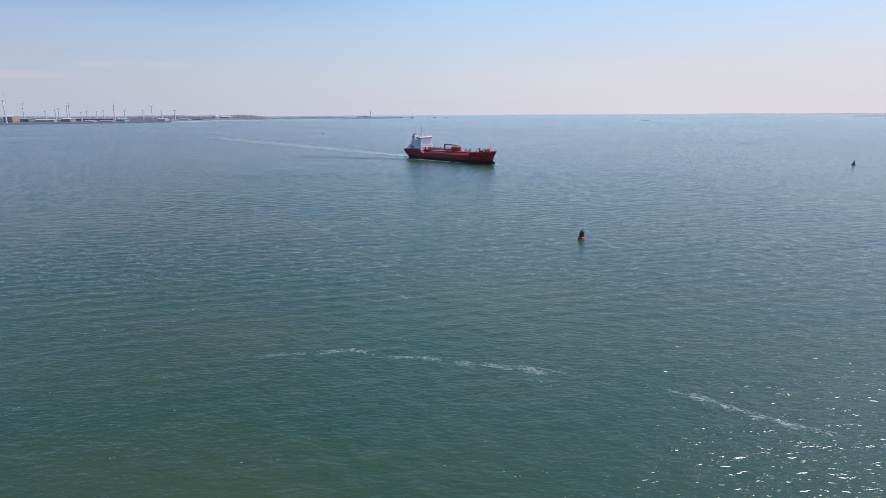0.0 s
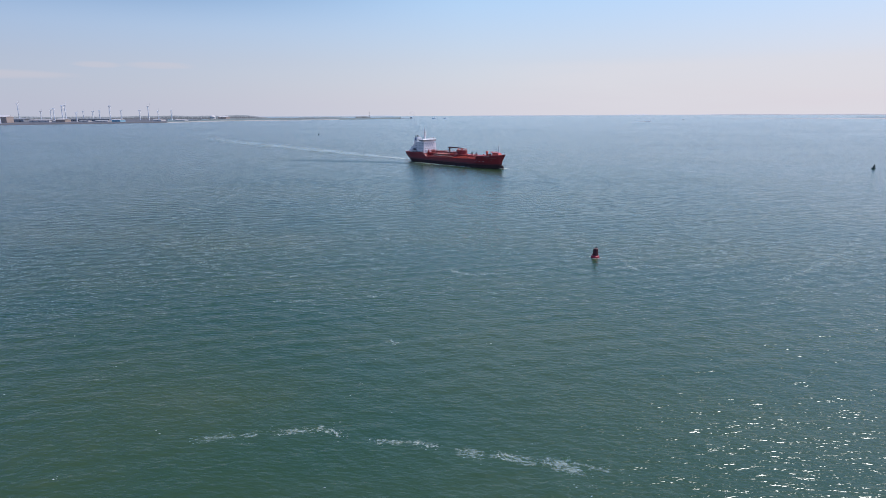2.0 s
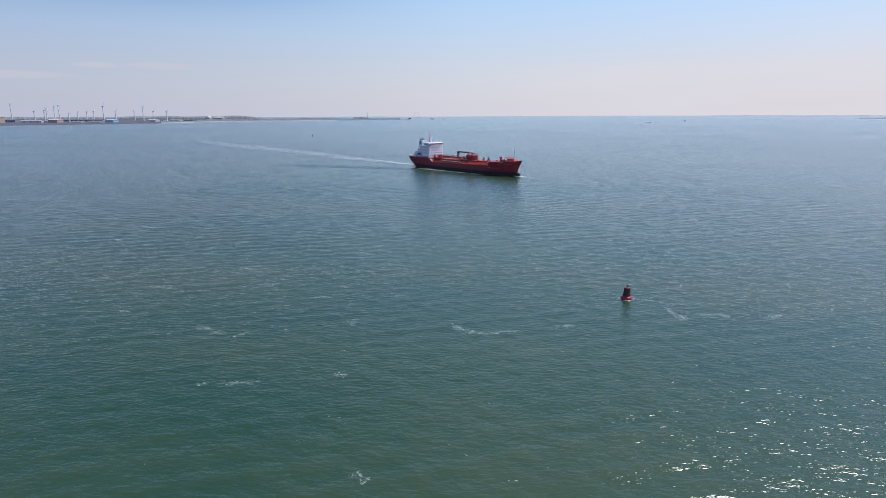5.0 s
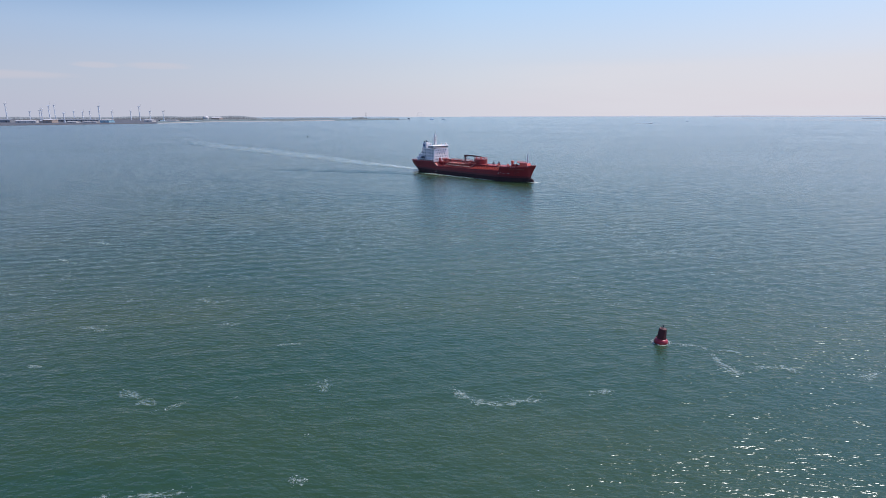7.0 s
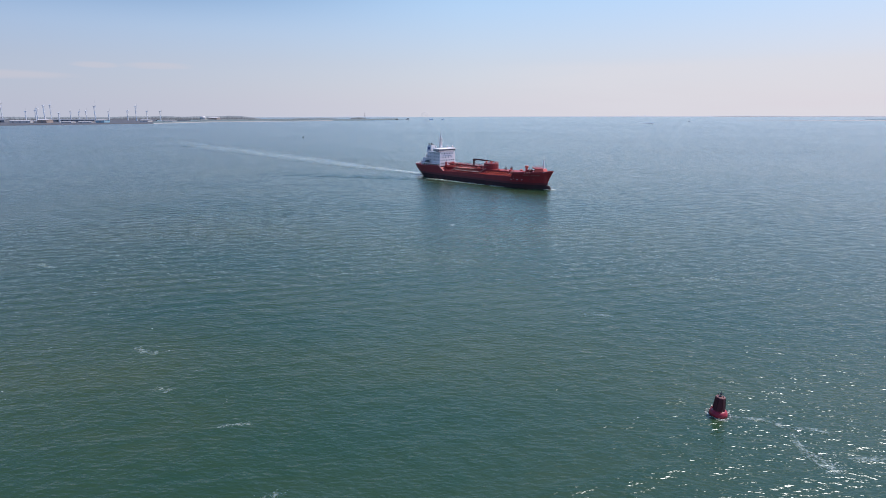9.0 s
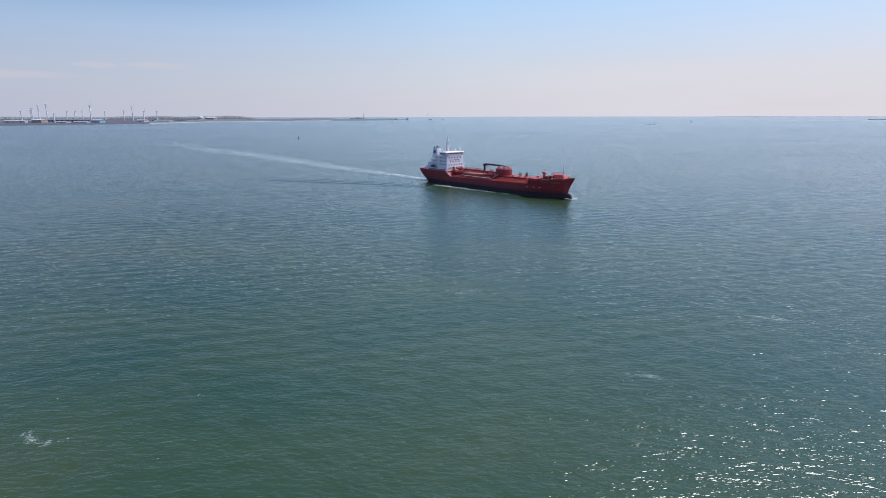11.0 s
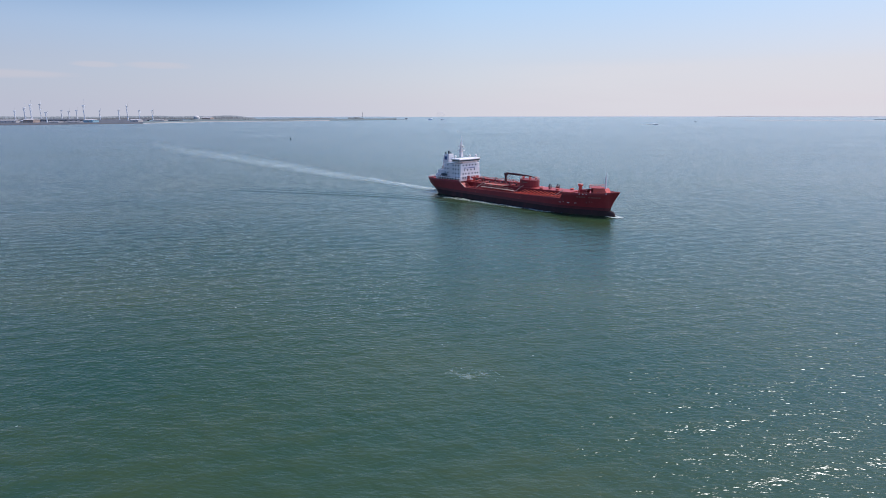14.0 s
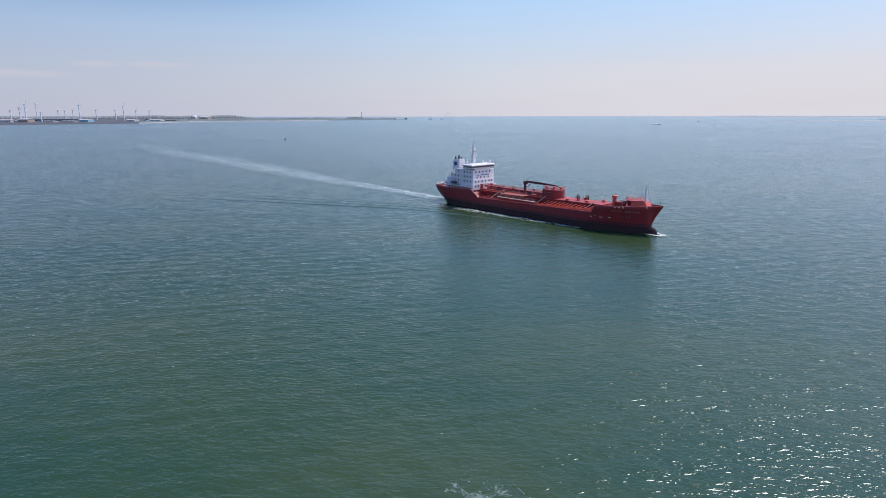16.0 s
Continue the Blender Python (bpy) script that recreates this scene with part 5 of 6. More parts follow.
# ================= buoys =================
def build_buoy():
    b = thing("channel_buoy", "weathered red can buoy leaning in the current", "buoy")
    bm = bmesh.new()
    lathe(bm, [(0.9, -0.8), (1.42, -0.45), (1.52, 0.0), (1.5, 0.45), (1.36, 0.8), (1.1, 0.98), (0.6, 1.05)], 28)
    part("float", bm, M_BUOY, b, "glossy red round float", smooth=True)
    bm = bmesh.new()
    lathe(bm, [(1.05, 0.95), (1.02, 1.35), (0.84, 3.45), (0.80, 3.5)], 8)
    body = part("can_body", bm, M_CAN, b, "tapered eight-sided red can")
    for i in range(8):
        a = (i + 0.5) * math.tau / 8
        bm = bmesh.new()
        for z0, z1, r0, r1 in ((1.45, 3.35, 0.955, 0.80),):
            t = Vector((-math.sin(a), math.cos(a), 0))
            o0, o1 = Vector((math.cos(a), math.sin(a), 0)) * r0, Vector((math.cos(a), math.sin(a), 0)) * r1
            vs = [bm.verts.new(o + t * w + Vector((0, 0, z)) + n_) for n_ in (Vector((math.cos(a), math.sin(a), 0)) * 0.03, Vector((0, 0, 0))) for o, z, w in ((o0, z0, -0.30), (o0, z0, 0.30), (o1, z1, 0.25), (o1, z1, -0.25))]
            for f in ((0, 1, 2, 3), (7, 6, 5, 4), (0, 4, 5, 1), (1, 5, 6, 2), (2, 6, 7, 3), (3, 7, 4, 0)):
                bm.faces.new([vs[k] for k in f])
        part("side_panel", bm, M_CAN, body)
    bm = bmesh.new()
    lathe(bm, [(0.74, 3.5), (0.74, 3.56), (0.3, 3.6)], 16)
    part("top_plate", bm, M_LETTER, b, "pale stained top plate")
    bm = bmesh.new()
    for i in range(4):
        a = i * math.tau / 4 + 0.4
        rod(bm, (0.55 * math.cos(a), 0.55 * math.sin(a), 3.55), (0.5 * math.cos(a), 0.5 * math.sin(a), 4.05), 0.04, seg=5)
    for i in range(10):
        a, c = i * math.tau / 10, (i + 1) * math.tau / 10
        rod(bm, (0.52 * math.cos(a), 0.52 * math.sin(a), 4.05), (0.52 * math.cos(c), 0.52 * math.sin(c), 4.05), 0.035, seg=5)
    part("guard_ring", bm, M_DARK, b)
    bm = bmesh.new()
    lathe(bm, [(0.2, 3.55), (0.2, 3.8), (0.13, 3.85), (0.15, 4.25), (0.05, 4.4), (0.03, 4.7)], 10)
    part("lantern", bm, M_DARK, b, "small dark lantern")
    for i in range(3):
        a = i * math.tau / 3 + 0.2
        bm = bmesh.new()
        rod(bm, (1.2 * math.cos(a), 1.2 * math.sin(a), 0.85), (1.2 * math.cos(a), 1.2 * math.sin(a), 1.1), 0.07, seg=6)
        rod(bm, (1.2 * math.cos(a) - 0.12, 1.2 * math.sin(a), 1.1), (1.2 * math.cos(a) + 0.12, 1.2 * math.sin(a), 1.1), 0.06, seg=6)
        part("lifting_eye", bm, M_BUOY, b)
    for o in b.children_recursive:
        o.data.transform(Matrix.Diagonal((0.87, 0.87, 0.83, 1)))
    return b


buoy = build_buoy()
BUOY_AT = (49.55, 190.6)


def build_buoy_wash():
    """Foam torn off the moored buoy by the current, trailing down the stream."""
    trails = (([(50.6, 189.8), (53.0, 189.3), (55.5, 188.9), (58.1, 186.4)], 0.30, 150),
              ([(58.1, 186.4), (61.2, 186.3), (63.4, 184.6)], 0.32, 60),
              ([(57.6, 185.6), (56.8, 182.4), (57.0, 179.6)], 0.45, 90),
              ([(56.9, 180.8), (57.4, 178.2), (58.3, 175.8)], 0.80, 230),
              ([(60.1, 179.1), (64.0, 179.2), (67.8, 179.1), (68.2, 175.8)], 0.55, 70))
    sp = []
    for k, (pts, width, count) in enumerate(trails):
        sp += along_line(pts, width * 2.4, int(count * 1.6), 0.055, 60 + k, 0.3)
        line = smooth_line(pts, 8)
        ob = ribbon("buoy_froth", line, [width * (1.5 + 2.2 * i / len(line)) for i in range(len(line))], 0.13 + 0.01 * k, M_STREAK, 8)
        tagged(ob, "lacy froth trailing from the red buoy", "foam", kind="stuff")
    r = random.Random(2)
    for _ in range(160):
        a = r.uniform(0, 6.28)
        d = 1.5 + abs(r.gauss(0, 0.22))
        sp.append((BUOY_AT[0] + d * math.cos(a), BUOY_AT[1] + d * math.sin(a), r.uniform(0.04, 0.14)))
    v, f = flecks(sp, 0.05)
    me = bpy.data.meshes.new("buoy_wash")
    me.from_pydata(v, [], f)
    me.materials.append(M_FROTH)
    tagged(new("buoy_wash", me), "foam trailing from the red buoy in the current", "foam", kind="stuff")


build_buoy_wash()


def dark_buoy(x, y, s, name, label, material):
    b = thing(name, label, "buoy")
    bm = bmesh.new()
    lathe(bm, [(0.9, -0.5), (1.4, -0.2), (1.45, 0.4), (1.1, 0.9), (0.5, 1.0)], 16)
    part("float", bm, material, b, smooth=True)
    bm = bmesh.new()
    lathe(bm, [(0.95, 0.9), (0.8, 1.6), (0.42, 2.9), (0.30, 3.0)], 10)
    part("cone_body", bm, material, b)
    bm = bmesh.new()
    lathe(bm, [(0.12, 3.0), (0.12, 3.3), (0.34, 3.35), (0.05, 4.0)], 8)
    part("topmark", bm, material, b)
    b.matrix_basis = pose(x, y, 0, 0, 4, 0) @ Matrix.Diagonal((s, s, s, 1))
    return b


dark_buoy(334.5, 448.0, 1.0, "cone_buoy", "dark green conical buoy with a faint wash", M_GREEN)
foam_patch("foam_streak", along_line([(337, 447), (352, 444), (372, 441)], 0.8, 220, 0.4, 41, 0.2), M_THIN, "thin foam streak behind the green buoy", sea)
dark_buoy(-239.5, 1120.5, 0.9, "cone_buoy", "small dark buoy far off on open water", M_GREEN)
dark_buoy(51, 1470, 0.6, "spar_buoy", "small pale buoy far off on open water", M_MARK)


# ================= distant boats =================
def build_motorboat():
    b = thing("motorboat", "small white motorboat throwing a white wake", "boat")
    bm = bmesh.new()
    xs = [(-5, 1.5, 0.2), (-2, 1.7, 0.1), (2, 1.5, 0.15), (4.5, 0.7, 0.5), (5.8, 0.05, 1.0)]
    prev = None
    for x, w, k in xs:
        row = [bm.verts.new(p) for p in ((x, -w * 0.6, k - 0.4), (x, -w, 1.3 + 0.06 * x), (x, w, 1.3 + 0.06 * x), (x, w * 0.6, k - 0.4))]
        if prev:
            for i in range(4):
                j = (i + 1) % 4
                bm.faces.new((prev[i], row[i], row[j], prev[j]))
        else:
            bm.faces.new(row)
        prev = row
    bm.faces.new(prev[::-1])
    bmesh.ops.recalc_face_normals(bm, faces=bm.faces)
    part("hull", bm, M_WHITE, b)
    bm = bmesh.new()
    box(bm, (-2.5, -1.1, 1.2), (1.2, 1.1, 2.8), 0.25)
    part("cabin", bm, M_WHITE, b)
    bm = bmesh.new()
    box(bm, (1.15, -0.95, 1.9), (1.3, 0.95, 2.5))
    part("windscreen", bm, M_GLASS, b)
    r = random.Random(6)
    spots = []
    for _ in range(520):
        x = -r.random() ** 1.6 * 56 + 3
        spots.append((x, r.gauss(0, 0.9 + 0.02 * -x), r.uniform(0.5, 1.5)))
    bm = bmesh.new()
    for x, y, s in spots:
        # thrown spray: small lumps, highest just behind the transom
        up = 0.3 + 3.6 * math.exp(-abs(x + 6) / 16) * r.random()
        vs = [bm.verts.new((x + s * a, y + s * b * 0.7, up + s * c * 0.5)) for a, b, c in ((1, 0, 0), (0, 1, 0), (-1, 0, 0), (0, -1, 0), (0, 0, 1.6))]
        for i in range(4):
            j = (i + 1) % 4
            bm.faces.new((vs[i], vs[j], vs[4]))
    part("wake", bm, M_SPRAY, b, "white wake")
    return b


motorboat = build_motorboat()


def far_vessel(x, y, turn, length, label, kind_):
    b = thing("cargo_ship", label, "ship")
    bm = bmesh.new()
    h = length * 0.07
    vs = []
    for z, k in ((-0.5, 0.92), (h, 1.0)):
        for px, py in ((-0.5, -0.07), (0.36, -0.075), (0.5, 0.0), (0.36, 0.075), (-0.5, 0.07)):
            vs.append(bm.verts.new((px * length * k, py * length * k, z)))
    bm.faces.new(vs[:5][::-1])
    bm.faces.new(vs[5:])
    for i in range(5):
        j = (i + 1) % 5
        bm.faces.new((vs[i], vs[j], vs[j + 5], vs[i + 5]))
    part("hull", bm, M_FARCITY, b)
    bm = bmesh.new()
    if kind_ == "rig":
        box(bm, (-0.4 * length, -0.06 * length, h), (0.35 * length, 0.06 * length, h + 0.13 * length), 0.3)
        part("deck_load", bm, M_FARCITY, b)
        for px in (-0.38, 0.34):
            bm = bmesh.new()
            rod(bm, (px * length, 0, h), (px * length, 0, h + 0.34 * length), 0.9, seg=8)
            part("leg", bm, M_FARCITY, b)
    else:
        box(bm, (-0.32 * length, -0.05 * length, h), (-0.02 * length, 0.05 * length, h + 0.13 * length), 0.3)
        part("deckhouse", bm, M_HALL, b)
        bm = bmesh.new()
        rod(bm, (0.0, 0, h), (0.0, 0, h + 0.26 * length), 0.5, seg=6)
        part("mast", bm, M_FARCITY, b)
    b.matrix_basis = pose(x, y, 0, 0, 0, turn)
    return b


far_vessel(-44, 3300, 0, 26, "grey jack-up barge far off near the horizon", "rig")
far_vessel(24, 3300, 10, 24, "small grey workboat far off near the horizon", "boat")
far_vessel(1076, 2520, 0, 15, "small dark boat far off on the estuary", "boat")


# ================= far shores =================
COAST = [(-3600, 1500), (-2600, 1650), (-1600, 2030), (-1470, 2160), (-1150, 2380), (-1040, 2720), (-860, 2800), (-650, 2920), (-420, 3080), (-230, 3250)]


def land_sheet(name, front, back_y, rise, label, material, shelf=30.0, kind="structure"):
    """Low land behind a bent water line: a beach or dyke slope, then flat ground."""
    bm = bmesh.new()
    fine = []
    r = random.Random(12)
    for (ax, ay), (bx, by) in zip(front, front[1:]):
        k = max(2, int(math.hypot(bx - ax, by - ay) / 60))
        fine += [(ax + (bx - ax) * i / k + r.uniform(-6, 6), ay + (by - ay) * i / k + r.uniform(-6, 6)) for i in range(k)]
    fine.append(front[-1])
    prev = None
    for x, y in fine:
        n = math.hypot(x, y)
        ux, uy = x / n, y / n
        reach = back_y
        row = [bm.verts.new((x, y, -1.0)), bm.verts.new((x + ux * shelf * 0.3, y + uy * shelf * 0.3, rise * 0.25)), bm.verts.new((x + ux * shelf, y + uy * shelf, rise * r.uniform(0.85, 1.15))),
               bm.verts.new((x + ux * shelf * 2.2, y + uy * shelf * 2.2, rise)), bm.verts.new((x + ux * reach, y + uy * reach, rise * 0.9)), bm.verts.new((x + ux * reach, y + uy * reach, -2))]
        if prev:
            for i in range(5):
                bm.faces.new((prev[i], row[i], row[i + 1], prev[i + 1]))
        prev = row
    bmesh.ops.recalc_face_normals(bm, faces=bm.faces)
    ob = link_mesh(name, bm, material, None, smooth=False)
    return tagged(ob, label, "land", kind=kind)


land_sheet("ground_west", COAST[:5], 1900, 4.2, "flat industrial shore behind a dark stone dyke", M_STONE, 26)
land_sheet("ground_dunes", COAST[4:], 420, 5.0, "low sandy beach and dune shore", M_LAND, 30)
bm = bmesh.new()
prev = None
for i, (x, y) in enumerate([(-1145, 2377), (-1090, 2550), (-1035, 2712), (-950, 2757), (-860, 2794), (-750, 2856), (-650, 2914), (-540, 2990)]):
    w = 26 if 1 < i < 6 else 10
    n = math.hypot(x, y)
    row = [bm.verts.new((x * (1 - 6 / n), y * (1 - 6 / n), 0.1)), bm.verts.new((x * (1 + w / n), y * (1 + w / n), 2.6))]
    if prev:
        bm.faces.new((prev[0], row[0], row[1], prev[1]))
    prev = row
beach = tagged(link_mesh("ground_beach", bm, M_SAND), "pale sand beach below the dunes", "beach", kind="structure")

FAR_EAST = [(2150, 4500), (2600, 4300), (3100, 4050), (3700, 3800), (4500, 3300)]
# pale sand colour stands in for the haze over this shore
land_sheet("ground_east", FAR_EAST, 700, 2.5, "thin sandy strip of far shore, pale colour standing in for haze", M_SAND, 20)
# this coast is pale because haze is put in as glow
land_sheet("ground_horizon", [(250, 4830), (1200, 4790), (2200, 4560)], 70, 4.0, "low coast on the horizon, pale with haze put in as glow", M_FARCOAST, 20)
bm = bmesh.new()
for x0, y0, x1, y1, d in ((1480, 2900, 2900, 2400, 200),):
    k = 14
    prev = None
    for i in range(k + 1):
        x, y = x0 + (x1 - x0) * i / k, y0 + (y1 - y0) * i / k
        w = d * min(1, 0.15 + i * 0.14)
        row = [bm.verts.new((x - 0.3 * w, y - w * 0.5, 0.15)), bm.verts.new((x, y, 0.9)), bm.verts.new((x + 0.3 * w, y + w * 0.5, 0.15))]
        if prev:
            for j in range(2):
                bm.faces.new((prev[j], row[j], row[j + 1], prev[j + 1]))
        prev = row
tagged(link_mesh("ground_sandbank", bm, M_SAND), "long pale sandbank drying at low tide", "sandbank", kind="structure")
bm = bmesh.new()
for i in range(30):
    a = i / 30
    x, y = 2300 + 1500 * a, 3100 - 520 * a
    box(bm, (x - 26, y - 6, 0), (x + 26, y + 6, 1.9 + 0.25 * math.sin(i * 1.7)))
tagged(link_mesh("ground_breakwater", bm, M_STONE), "low dark stone breakwater behind the sandbank", "breakwater", kind="structure")


def woodland(name, label, line, height, depth, seed, count, material=None):
    """Far woods: many small crowns of uneven height along a line."""
    r = random.Random(seed)
    verts, faces = [], []
    total = len(line) - 1
    for _ in range(count):
        u = r.random() * total
        i = min(int(u), total - 1)
        (ax, ay), (bx, by) = line[i], line[i + 1]
        x, y = ax + (bx - ax) * (u - i), ay + (by - ay) * (u - i)
        n = math.hypot(x, y)
        d = r.uniform(0, depth)
        x, y = x * (1 + d / n), y * (1 + d / n)
        swell_ = 0.87 + 0.13 * math.sin(u * 9.0 + seed) * math.sin(u * 4.1)
        h = height * swell_ * r.uniform(0.85, 1.06) * min(1.0, 0.3 + (total - u) * 2.5)
        w = r.uniform(7, 17)
        base = len(verts)
        k = 6
        for z, q in ((3.0, 0.7), (h * 0.55, 1.0), (h * 0.85, 0.62)):
            for j in range(k):
                a = j * math.tau / k + r.uniform(-0.3, 0.3)
                qq = q * w * r.uniform(0.75, 1.15)
                verts.append((x + qq * math.cos(a), y + qq * math.sin(a), z * r.uniform(0.93, 1.07)))
        verts.append((x, y, h))
        for lv in range(2):
            for j in range(k):
                j2 = (j + 1) % k
                faces.append((base + lv * k + j, base + lv * k + j2, base + (lv + 1) * k + j2, base + (lv + 1) * k + j))
        for j in range(k):
            faces.append((base + 2 * k + j, base + 2 * k + (j + 1) % k, base + 3 * k))
    me = bpy.data.meshes.new(name)
    me.from_pydata(verts, [], faces)
    me.materials.append(material or M_WOOD)
    tagged(new(name, me), label, "woods", kind="stuff")


woodland("woodland", "belt of woods behind the industrial shore, haze put in as glow", [(-3300, 2900), (-2500, 3250), (-1900, 3500), (-1500, 3600), (-1150, 3700)], 21, 260, 1, 4600)
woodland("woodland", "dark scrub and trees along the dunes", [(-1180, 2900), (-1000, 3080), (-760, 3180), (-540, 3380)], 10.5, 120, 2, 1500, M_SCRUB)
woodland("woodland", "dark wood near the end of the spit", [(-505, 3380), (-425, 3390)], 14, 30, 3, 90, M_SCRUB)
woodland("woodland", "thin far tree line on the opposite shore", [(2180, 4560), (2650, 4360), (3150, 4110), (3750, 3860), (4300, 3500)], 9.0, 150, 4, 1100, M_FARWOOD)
woodland("woodland", "far shore with low trees on the horizon, haze put in as glow", [(-1500, 4560), (-900, 4700), (-300, 4800)], 9, 60, 5, 700, M_FARWOOD)


def build_turbine(x, y, hub, turn, spin):
    t = thing("wind_turbine", "slim pale grey wind turbine on the industrial shore", "wind turbine", "wind turbines on the shore")
    bm = bmesh.new()
    rod(bm, (0, 0, 2), (0, 0, hub), 2.7, 1.7, seg=12)
    part("tower", bm, M_TURB, t)
    bm = bmesh.new()
    box(bm, (-4.4, -1.9, hub - 1.6), (4.2, 1.9, hub + 2.2), 0.7)
    nac = part("nacelle", bm, M_TURB, t)
    bm = bmesh.new()
    lathe(bm, [(1.4, 0), (1.5, 1.2), (0.9, 2.4), (0.1, 3.0)], 10)
    bmesh.ops.rotate(bm, verts=bm.verts, cent=(0, 0, 0), matrix=Matrix.Rotation(radians(90), 3, "Y"))
    bmesh.ops.translate(bm, verts=bm.verts, vec=(4.4, 0, hub + 0.3))
    part("rotor_hub", bm, M_TURB, nac)
    for k in range(3):
        a = radians(spin + 120 * k)
        L = hub * 0.36
        d, s = Vector((0, math.cos(a), math.sin(a))), Vector((0, -math.sin(a), math.cos(a)))
        c = Vector((6.0, 0, hub + 0.3))
        bm = bmesh.new()
        prof = ((0.8, 0.4), (0.18 * L, 0.75), (0.6 * L, 0.4), (L, 0.08))
        prev = None
        for q, w in prof:
            row = [bm.verts.new(c + d * q + s * w + Vector((0.2, 0, 0))), bm.verts.new(c + d * q - s * w * 0.6 + Vector((0.2, 0, 0))), bm.verts.new(c + d * q - s * w * 0.6 - Vector((0.2, 0, 0))), bm.verts.new(c + d * q + s * w - Vector((0.2, 0, 0)))]
            if prev:
                for i in range(4):
                    j = (i + 1) % 4
                    bm.faces.new((prev[i], row[i], row[j], prev[j]))
            prev = row
        bm.faces.new(prev)
        part("blade", bm, M_TURB, nac)
    t.matrix_basis = pose(x, y, 0, 0, 0, turn)
    return t


r_ = random.Random(17)
for slope, y, hub in ((-0.775, 2180, 90), (-0.742, 2900, 88), (-0.680, 2700, 62), (-0.6645, 2460, 72), (-0.6605, 3100, 83), (-0.6405, 2460, 43), (-0.630, 3400, 52),
                      (-0.6125, 3000, 48), (-0.601, 3100, 52), (-0.5815, 2640, 71.5), (-0.563, 3100, 52), (-0.5305, 3050, 53), (-0.5145, 2900, 72), (-0.498, 3150, 50), (-0.4745, 3000, 50), (-0.704, 3100, 50), (-0.686, 3000, 56)):
    build_turbine(slope * y, y, hub, r_.uniform(24, 42), r_.uniform(0, 120))


def hall(slope0, slope1, y, h, label, material, depth=26, z0=3.5, roof="gable"):
    """A long industrial building with a shallow roof, doors and roof lights."""
    x0, x1 = slope0 * y, slope1 * y
    b = thing("industrial_hall", label, "building")
    bm = bmesh.new()
    box(bm, (x0, y, z0 - 3), (x1, y + depth, z0 + h), 0.4)
    part("wall", bm, material, b)
    bm = bmesh.new()
    vs = [bm.verts.new(p) for p in ((x0 - 1, y - 1, z0 + h), (x1 + 1, y - 1, z0 + h), (x1 + 1, y + depth + 1, z0 + h), (x0 - 1, y + depth + 1, z0 + h), (x0 - 1, y + depth / 2, z0 + h * 1.3), (x1 + 1, y + depth / 2, z0 + h * 1.3))]
    for f in ((0, 1, 5, 4), (2, 3, 4, 5), (0, 4, 3), (1, 2, 5), (0, 3, 2, 1)):
        bm.faces.new([vs[i] for i in f])
    part("roof", bm, M_HALL if material is not M_SHED else M_SHED, b)
    k = max(1, int((x1 - x0) / 22))
    for i in range(k):
        cx = x0 + (i + 0.5) * (x1 - x0) / k
        bm = bmesh.new()
        box(bm, (cx - 2.5, y - 0.25, z0), (cx + 2.5, y + 0.05, z0 + min(h * 0.7, 6)))
        part("gate", bm, M_SHED if material is not M_SHED else M_DARK, b)
    return b


hall(-0.725, -0.690, 2420, 9, "long white warehouse on the quay", M_HALL)
hall(-0.694, -0.667, 2440, 7, "low white storage halls", M_HALL)
hall(-0.678, -0.662, 2400, 12, "brown brick works building by the turbines", M_BRICK, 40)
hall(-0.638, -0.621, 2420, 5, "low white quayside shed", M_HALL, 30)
hall(-0.610, -0.587, 2430, 5, "long low white quayside shed", M_HALL, 30)
hall(-0.580, -0.565, 2420, 10, "light blue clad hall", M_TEAL, 40)
hall(-0.507, -0.493, 2560, 8, "white hall behind the dyke", M_HALL, 40)
hall(-0.470, -0.452, 2640, 6, "pale factory sheds behind the beach", M_HALL, 40)
hall(-0.446, -0.428, 2700, 5, "grey factory shed behind the beach", M_SHED, 40)
hall(-0.393, -0.379, 2990, 13, "brown reactor annex beside a white dome", M_BRICK, 50)
hall(-0.780, -0.764, 2330, 24, "tall brown silo block at the harbour", M_BRICK, 40)
hall(-0.66, -0.585, 2700, 9, "dark grey industrial sheds", M_SHED, 30)
hall(-0.76, -0.735, 2520, 12, "dark grey industrial sheds", M_SHED, 60)


def build_dome():
    b = thing("reactor_dome", "white domed reactor building on the shore", "building")
    bm = bmesh.new()
    lathe(bm, [(15, 0), (15, 10)], 28)
    part("drum", bm, M_HALL, b)
    bm = bmesh.new()
    lathe(bm, [(15.2 * math.cos(a), 10 + 13 * math.sin(a)) for a in np.linspace(0, 1.5, 9)], 28)
    part("dome", bm, M_HALL, b, "smooth white dome", smooth=True)
    b.matrix_basis = pose(-0.4025 * 3100, 3100, 3)


build_dome()


def build_tower(x, y, h, label):
    b = thing("lattice_tower", label, "tower")
    bm = bmesh.new()
    for dx, dy in ((-2, -2), (2, -2), (2, 2), (-2, 2)):
        rod(bm, (dx, dy, 0), (dx * 0.3, dy * 0.3, h), 0.55, 0.4, seg=6)
    part("legs", bm, M_SHED, b)
    for k in range(7):
        z = h * (k + 0.5) / 7
        q = 2 * (1 - 0.7 * z / h)
        bm = bmesh.new()
        box(bm, (-q, -q, z - 0.3), (q, q, z + 0.3))
        part("brace", bm, M_SHED, b)
    bm = bmesh.new()
    box(bm, (-1.6, -1.6, h), (1.6, 1.6, h + 3), 0.3)
    part("lamp_house", bm, M_SHED, b)
    b.matrix_basis = pose(x, y, 2)


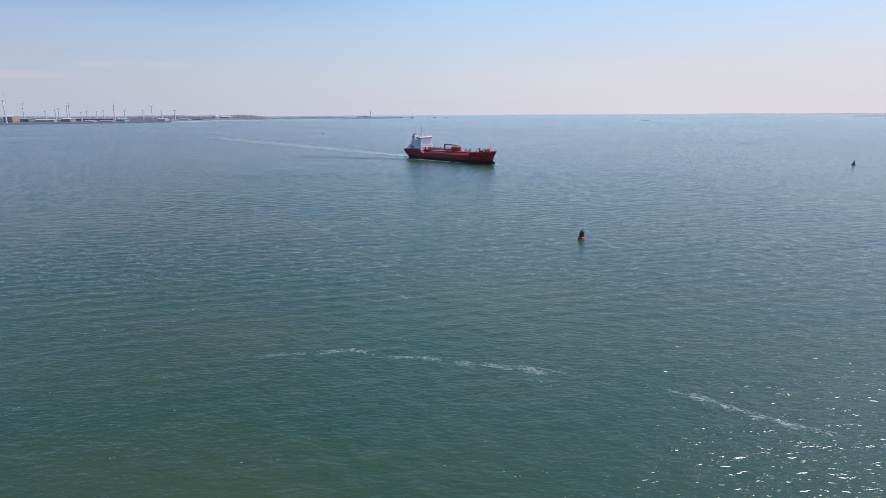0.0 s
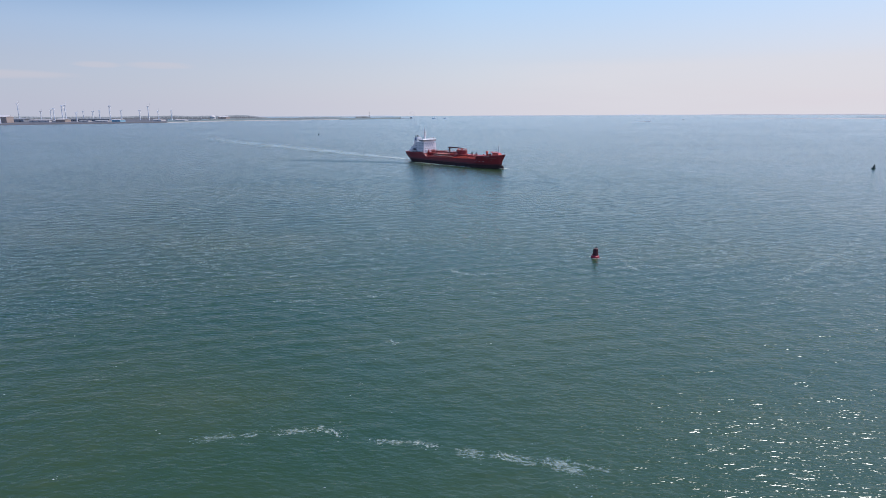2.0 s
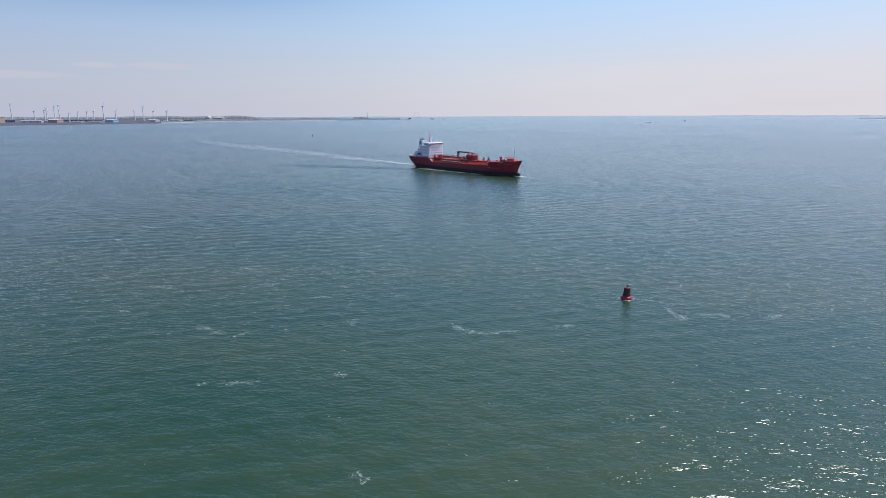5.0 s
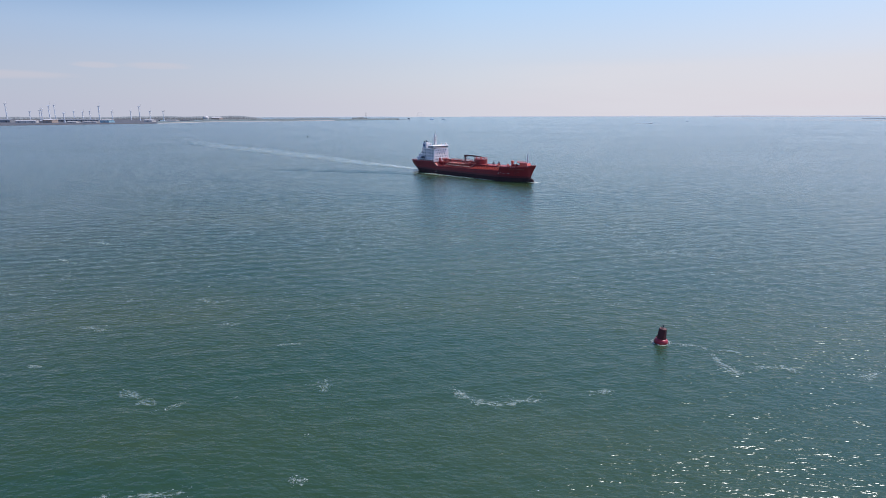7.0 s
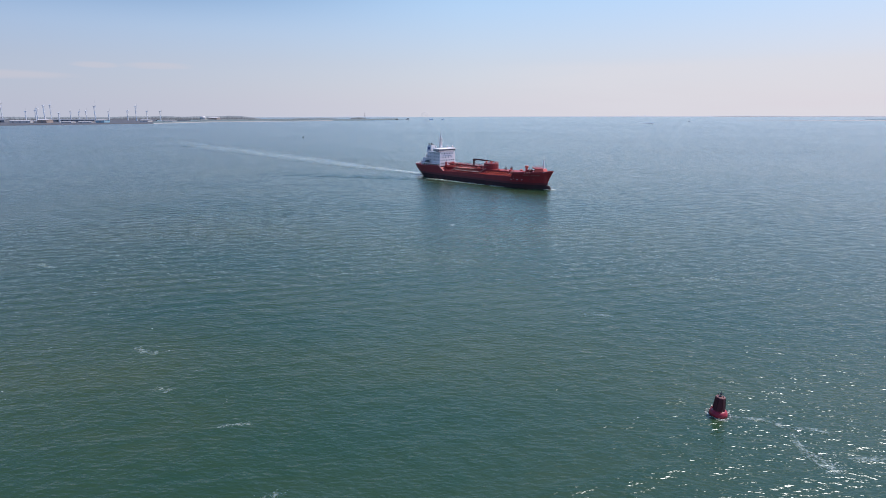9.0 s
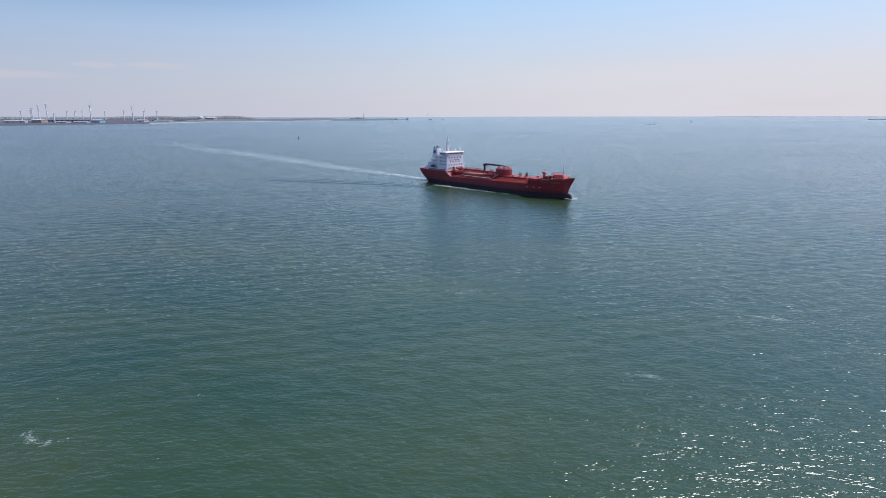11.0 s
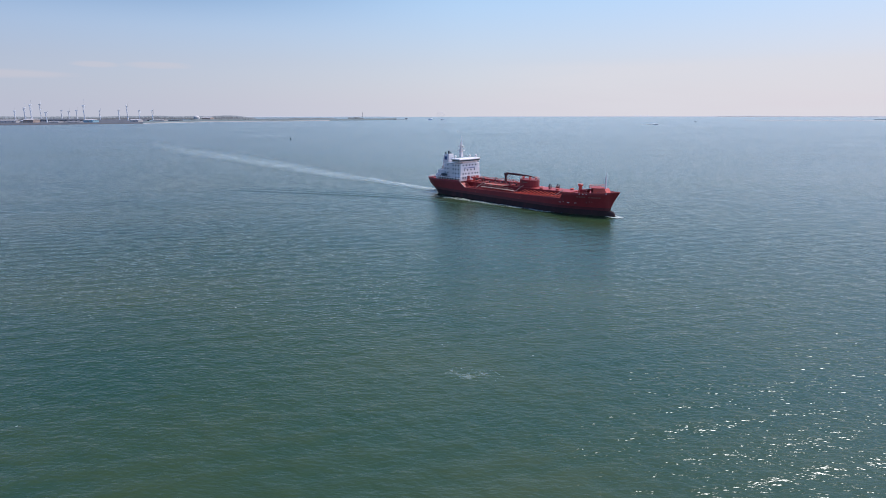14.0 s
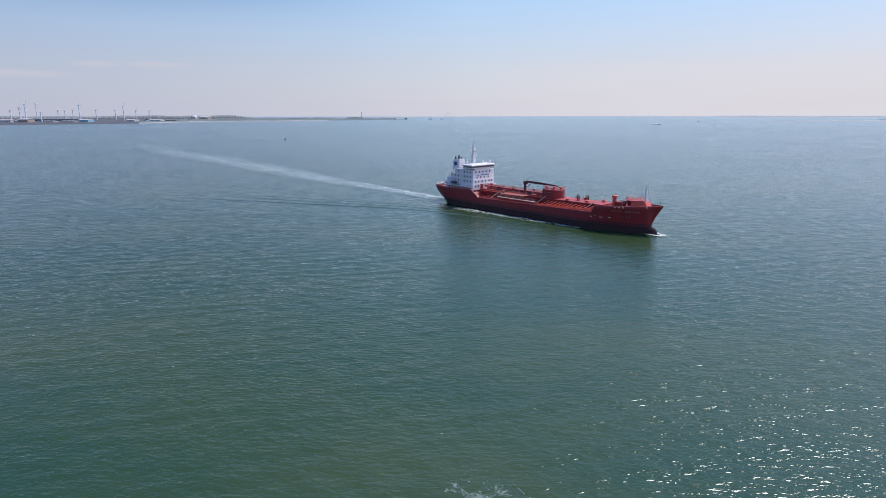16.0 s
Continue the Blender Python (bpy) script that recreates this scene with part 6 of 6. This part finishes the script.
build_tower(-0.127 * 3330, 3330, 34, "slim grey lattice tower at the end of the spit")
bm = bmesh.new()
for i in range(9):
    x, y = -245 + i * 9, 3262 + i * 1.5
    rod(bm, (x, y, -1), (x, y, 3.2), 0.7, seg=6)
box(bm, (-260, 3258, 2.6), (-165, 3278, 3.4))
box(bm, (-180, 3258, 3.2), (-168, 3272, 8.5))
tagged(link_mesh("jetty", bm, M_SHED), "dark pile jetty at the tip of the spit", "jetty")


def tower_block(x, y, w, h):
    b = thing("tower_block", "grey tower block on the far shore, haze put in as glow", "building", "far seaside skyline")
    bm = bmesh.new()
    box(bm, (-w / 2, -6, -2), (w / 2, 6, h), 0.3)
    # blocks glow faintly to put the distance haze in
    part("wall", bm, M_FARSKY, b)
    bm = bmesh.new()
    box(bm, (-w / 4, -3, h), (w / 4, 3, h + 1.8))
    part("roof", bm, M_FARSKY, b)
    for k in range(int(h // 4)):
        bm = bmesh.new()
        box(bm, (-w / 2 + 1, -6.15, 2 + k * 4), (w / 2 - 1, -6.02, 3.6 + k * 4))
        part("window_row", bm, M_FARWOOD, b)
    b.matrix_basis = pose(x, y, 0, 0, 0, 52)


for slope, w, h in ((0.306, 18, 9), (0.316, 12, 12), (0.331, 20, 8), (0.336, 8, 17), (0.3445, 26, 19), (0.351, 12, 12), (0.357, 10, 21), (0.363, 22, 11), (0.372, 14, 9), (0.141, 9, 13), (0.462, 20, 9), (0.470, 10, 11), (0.252, 16, 6), (0.27, 24, 5)):
    tower_block(slope * 4760, 4760, w * 0.6, h * 0.5)


# ================= what moves =================
def motions():
    turn = radians(SHIP_TURN)
    rows = []
    for t in (0, 4, 8, 12, 16):
        d = SHIP_SPEED * t
        rows.append((t, pose(SHIP_X + d * math.cos(turn), SHIP_Y + d * math.sin(turn), 0, 0, 0, SHIP_TURN)))
    walk(tanker, rows)
    walk(ship_foam, rows)
    walk(stern_wash, rows)
    walk(side_wash, rows)
    walk(bow_crests, rows)
    walk(smoke, rows)
    walk(sea, [(t, pose(DRIFT.x * t, DRIFT.y * t, 0)) for t in (0, 8, 16)])
    walk(motorboat, [(t, pose(795 - 3.2 * t, 2160 - 4.6 * t, 0, 0, 0, -14)) for t in (0, 8, 16)])
    bob = []
    for k in range(17):
        bob.append((k, pose(BUOY_AT[0] + 0.06 * math.sin(k * 1.3), BUOY_AT[1], 0.05 * math.sin(k * 2.1), 1.6 * math.sin(k * 1.7 + 0.5), 1.8 + 1.5 * math.sin(k * 1.1), 0)))
    walk(buoy, bob)
    walk(gull, [(t, pose(GULL[0] + GULL[2] * (t - 9.2), GULL[1] + GULL[3] * (t - 9.2), 31.0, 0, 6, math.degrees(math.atan2(GULL[3], GULL[2])))) for t in (0, 8, 16)])


motions()
